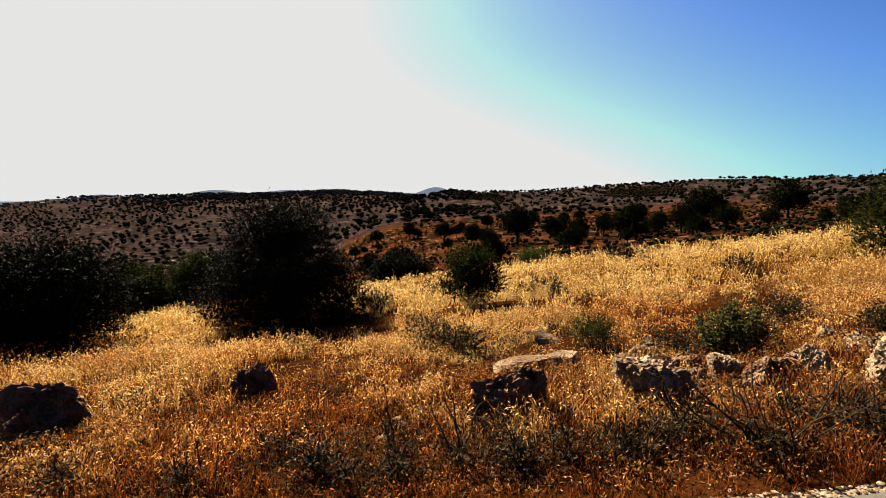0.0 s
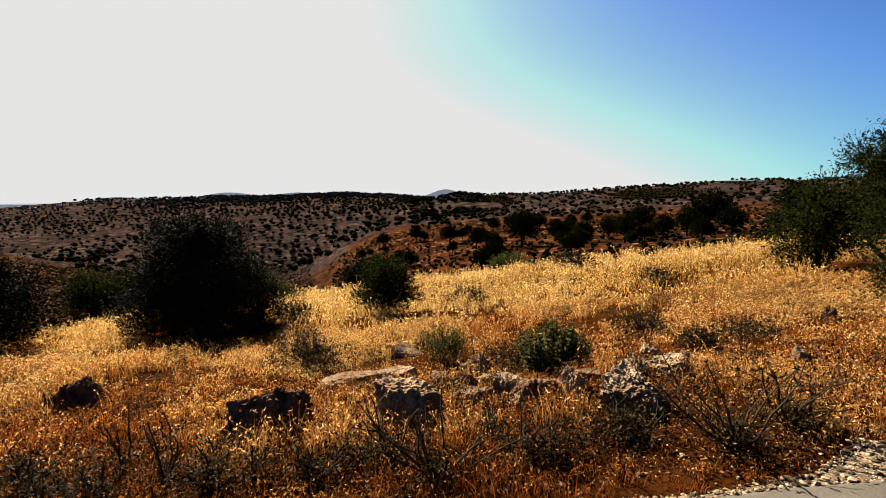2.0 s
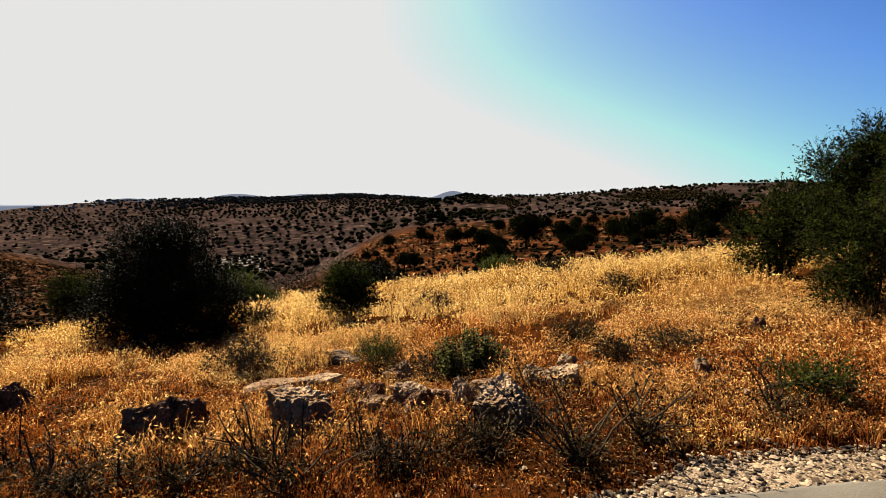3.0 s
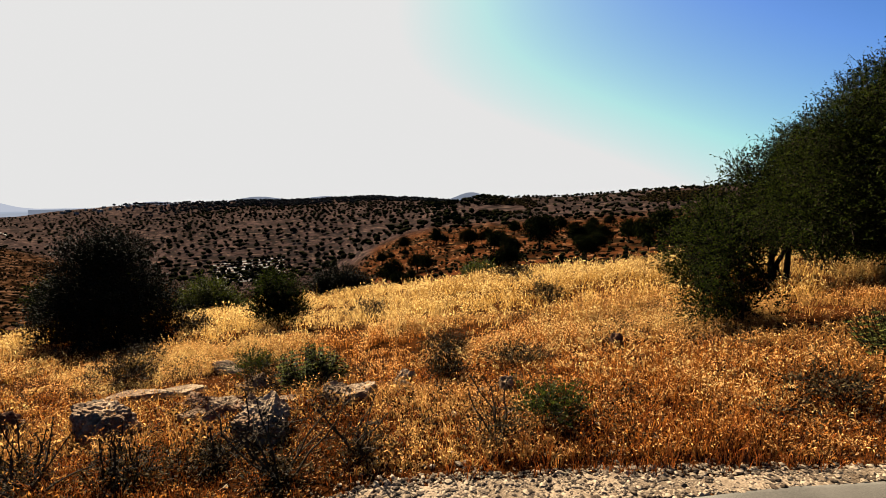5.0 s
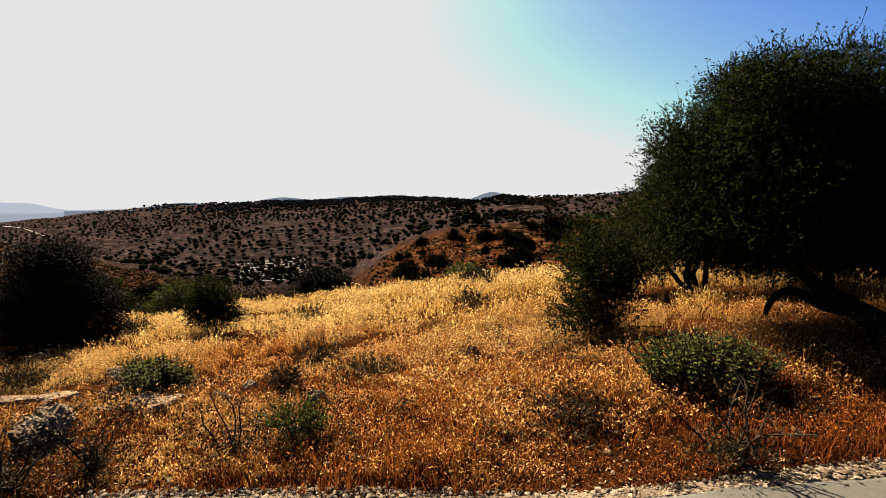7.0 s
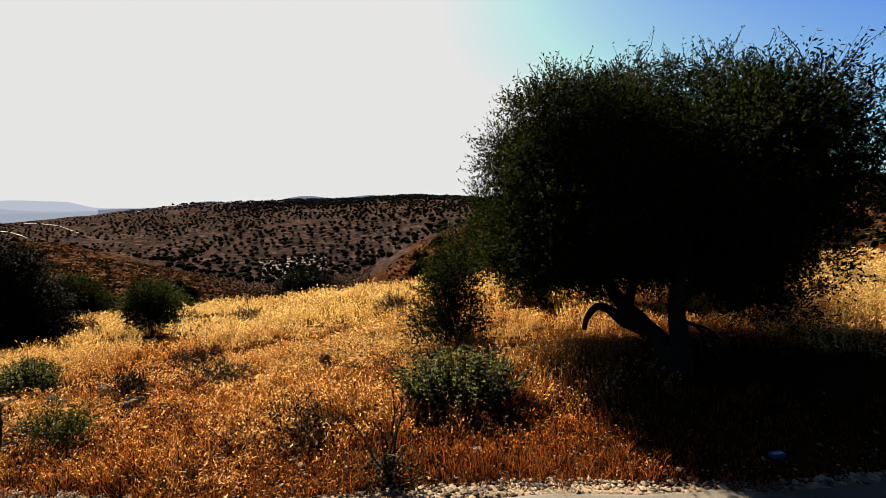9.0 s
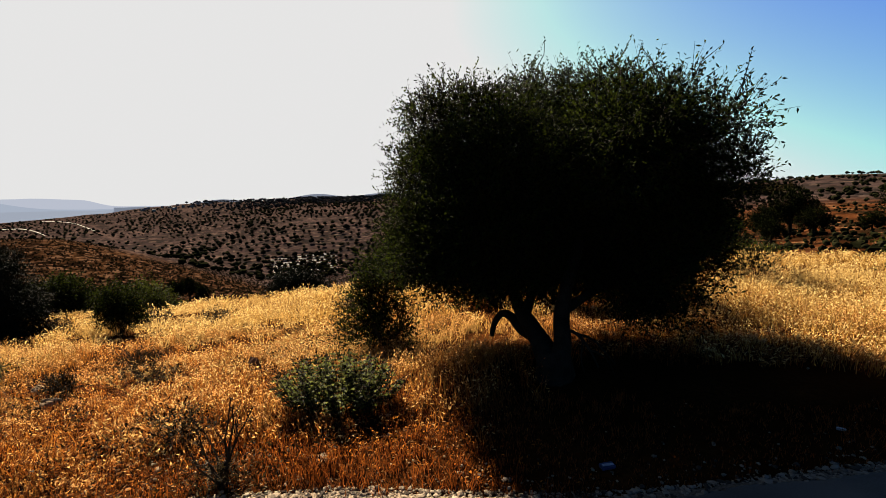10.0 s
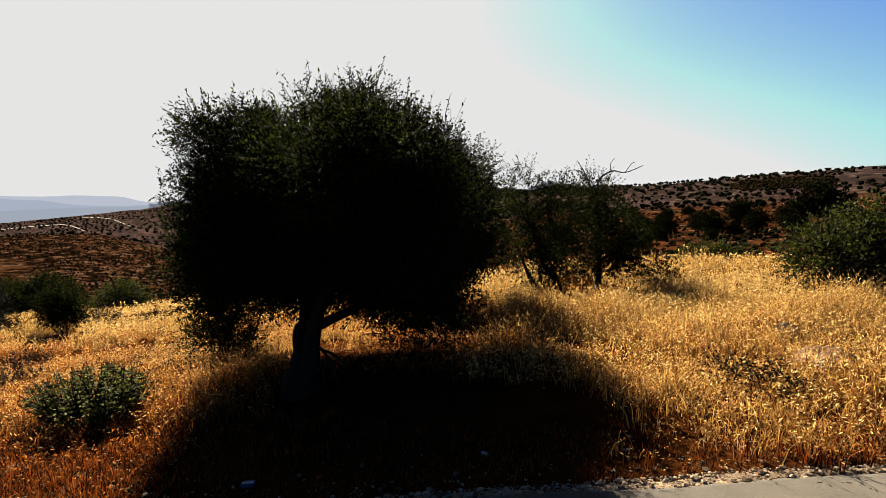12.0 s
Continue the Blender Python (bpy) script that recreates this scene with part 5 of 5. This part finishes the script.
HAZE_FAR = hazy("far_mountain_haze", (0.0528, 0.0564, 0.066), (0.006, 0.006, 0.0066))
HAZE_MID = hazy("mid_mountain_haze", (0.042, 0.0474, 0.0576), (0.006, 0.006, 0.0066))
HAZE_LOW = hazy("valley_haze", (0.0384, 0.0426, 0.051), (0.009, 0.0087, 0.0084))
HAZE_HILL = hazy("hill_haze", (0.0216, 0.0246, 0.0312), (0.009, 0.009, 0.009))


def far_ridge(r, az0, az1, peaks, base, seed, label, mat, shelf=None):
    v, f = [], []
    steps = 160
    for i in range(steps + 1):
        a = az0 + (az1 - az0) * i / steps
        el = base + sum(h * math.exp(-((a - c) / w) ** 2) for c, h, w in peaks) + 0.03 * noise.fractal((a * 0.5, seed, 0), 0.9, 2.1, 4)
        if shelf:
            el += shelf[0] * 0.5 * (1 - math.tanh((a - shelf[1]) / shelf[2]))
        x, y = MID[0] + r * math.sin(radians(a)), MID[1] + r * math.cos(radians(a))
        x2, y2 = MID[0] + (r + 12) * math.sin(radians(a)), MID[1] + (r + 12) * math.cos(radians(a))
        z = MID[2] + r * math.tan(radians(el))
        v += [(x, y, MID[2] - r * 0.12), (x, y, z - 40), (x2, y2, z)]
    for i in range(steps):
        f += [(3 * i, 3 * i + 3, 3 * i + 4, 3 * i + 1), (3 * i + 1, 3 * i + 4, 3 * i + 5, 3 * i + 2)]
    ob = part("backdrop", fast_mesh("backdrop", v, f, True), mat)
    tagged(ob, label, "far hills", kind="structure")


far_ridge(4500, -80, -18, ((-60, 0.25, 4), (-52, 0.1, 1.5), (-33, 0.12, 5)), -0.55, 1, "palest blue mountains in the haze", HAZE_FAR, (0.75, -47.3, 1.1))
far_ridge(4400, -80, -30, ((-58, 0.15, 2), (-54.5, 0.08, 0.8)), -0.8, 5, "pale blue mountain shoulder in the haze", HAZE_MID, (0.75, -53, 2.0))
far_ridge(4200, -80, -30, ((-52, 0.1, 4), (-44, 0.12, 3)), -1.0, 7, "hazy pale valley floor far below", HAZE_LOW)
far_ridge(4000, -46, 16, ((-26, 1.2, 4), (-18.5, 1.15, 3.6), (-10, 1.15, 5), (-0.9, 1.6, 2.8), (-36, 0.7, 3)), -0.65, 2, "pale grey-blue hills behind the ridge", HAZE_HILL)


# ---- litter ----
def packet(x, y, turn, label, colour):
    m = bpy.data.materials.get("packet_" + colour[0]) or material("packet_" + colour[0], colour[1], colour[2], 20, 90, 0.5, 0.1)
    root = thing("packet", x, y, ground_height(x, y) + 0.012, label, "litter", "roadside litter", turn)
    bm = bmesh.new()
    bmesh.ops.create_cube(bm, size=1)
    for v in bm.verts:
        v.co = Vector((v.co.x * 0.1, v.co.y * 0.06, v.co.z * 0.028 + (0.006 if v.co.x > 0 else 0)))
    bmesh.ops.bevel(bm, geom=list(bm.edges), offset=0.006, segments=2, affect="EDGES")
    part("box", bm, m, root)
    bm = bmesh.new()
    bmesh.ops.create_cube(bm, size=1)
    for v in bm.verts:
        v.co = Vector((v.co.x * 0.08, v.co.y * 0.022 - 0.008, v.co.z * 0.004 + 0.0185))
    part("printed_band", bm, material("white_print", (0.12, 0.126, 0.138), (0.21, 0.216, 0.228), 20, 90, 0.6, 0), root, "white band")
    return root


packet(11.75, 3.55, 20, "crushed blue and white carton on the verge", ("blue", (0.008, 0.012, 0.03), (0.022, 0.03, 0.062)))
wrapper = packet(13.4, 4.0, -35, "small pale crumpled wrapper in the shade", ("pale", (0.06, 0.063, 0.066), (0.12, 0.12, 0.12)))
wrapper.scale = (0.55, 0.55, 0.55)


# ---- far village, tracks and terraces ----
HOUSE_WALL = material("house_render", (0.084, 0.0714, 0.0588), (0.143, 0.126, 0.109), 0.2, 2, 0.9, 0)
HOUSE_ROOF = material("house_roof", (0.042, 0.0294, 0.0231), (0.0714, 0.0546, 0.042), 0.2, 2, 0.9, 0)
DARK_OPENING = material("dark_opening", (0.006, 0.006, 0.006), (0.018, 0.018, 0.018), 1, 5, 0.6, 0)
STRIP = material("terrace_soil", (0.006, 0.0045, 0.0038), (0.013, 0.0098, 0.008), 0.05, 0.5, 0.95, 0)
TRACK = material("pale_track", (0.0475, 0.0389, 0.0302), (0.0732, 0.0624, 0.0497), 0.05, 0.5, 0.95, 0)


def box_mesh(name, w, d, h, z=0.0):
    bm = bmesh.new()
    bmesh.ops.create_cube(bm, size=1)
    for v in bm.verts:
        v.co = Vector((v.co.x * w, v.co.y * d, (v.co.z + 0.5) * h + z))
    return bm


def house(az, r, w, h, turn):
    x, y = MID[0] + r * math.sin(radians(az)), MID[1] + r * math.cos(radians(az))
    root = thing("house", x, y, ground_height(x, y) - 1, "small pale flat-roofed house on a far ridge", "house", "far village", turn)
    part("wall", box_mesh("wall", w, w * 0.8, h + 1), HOUSE_WALL, root)
    part("roof", box_mesh("roof", w + 0.8, w * 0.8 + 0.8, 0.5, h + 1), HOUSE_ROOF, root)
    for k in (-1, 1):
        ob = part("window", box_mesh("window", 1.4, 0.3, 1.6, h * 0.5 + 1), DARK_OPENING, root)
        ob.location = (k * w * 0.25, -w * 0.4, 0)


for k in range(13):
    house(-43.5 + k * 0.55 + 0.2 * math.sin(k * 5.1), 1800 + 90 * math.sin(k * 2.3), 11 + 4 * math.sin(k * 1.7), 6 + 2.5 * math.sin(k * 3.1), k * 31)


def track(points, width, label):
    """A pale dirt road laid over the far slopes: bearing and distance of its bends."""
    v, f, line = [], [], []
    for i in range(len(points) - 1):
        q = [np.array(points[min(max(i + k, 0), len(points) - 1)], float) for k in (-1, 0, 1, 2)]
        line += [cubic(*q, t) for t in np.linspace(0, 1, 14, endpoint=False)]
    for i, (a, r) in enumerate(line):
        for k in (-1, 1):
            rr = r + k * width * 2.2
            x, y = MID[0] + rr * math.sin(radians(a)), MID[1] + rr * math.cos(radians(a))
            v.append((x, y, ground_height(x, y) + 2.0))
    f = [(2 * i, 2 * i + 1, 2 * i + 3, 2 * i + 2) for i in range(len(line) - 1)]
    ob = part("dirt_track", fast_mesh("dirt_track", v, f), TRACK)
    tagged(ob, label, "track", kind="structure")


track(((-58, 1500), (-53.5, 1480), (-52, 1300), (-51.3, 1120)), 5, "pale dirt road bending over a far valley floor")
track(((-51.5, 1750), (-49.5, 1560), (-48.2, 1300), (-47.5, 1180)), 4, "pale dirt road climbing a far slope")


def terraces():
    """A pale stony plot with rows of young trees below the olive slope."""
    rng = np.random.default_rng(133)
    v, f = [], []
    n = 10
    for i in range(n):
        r0 = 455 + i * 11
        for a in np.linspace(-31, -23.5, 24):
            for rr in (r0, r0 + 4.5):
                x, y = MID[0] + rr * math.sin(radians(a)), MID[1] + rr * math.cos(radians(a))
                v.append((x, y, ground_height(x, y) + 0.5))
        b = i * 48
        f += [(b + 2 * k, b + 2 * k + 2, b + 2 * k + 3, b + 2 * k + 1) for k in range(23)]
    ob = part("terrace_strips", fast_mesh("terrace_strips", v, f), STRIP)
    tagged(ob, "pale stony strips of a terraced plot in the valley", "terraces", kind="stuff")
    spots = []
    for i in range(n):
        for a in np.arange(-31, -23.4, 0.42):
            rr = 455 + i * 11 + 7.5
            b = radians(a + rng.normal() * 0.16)
            spots.append((MID[0] + rr * math.sin(b), MID[1] + rr * math.cos(b), 3.8 * rng.uniform(0.6, 1.3)))
    far_crowns(spots, 134, 9, "young_orchard", "rows of young dark trees on a terraced plot", FAR_TREE)


terraces()
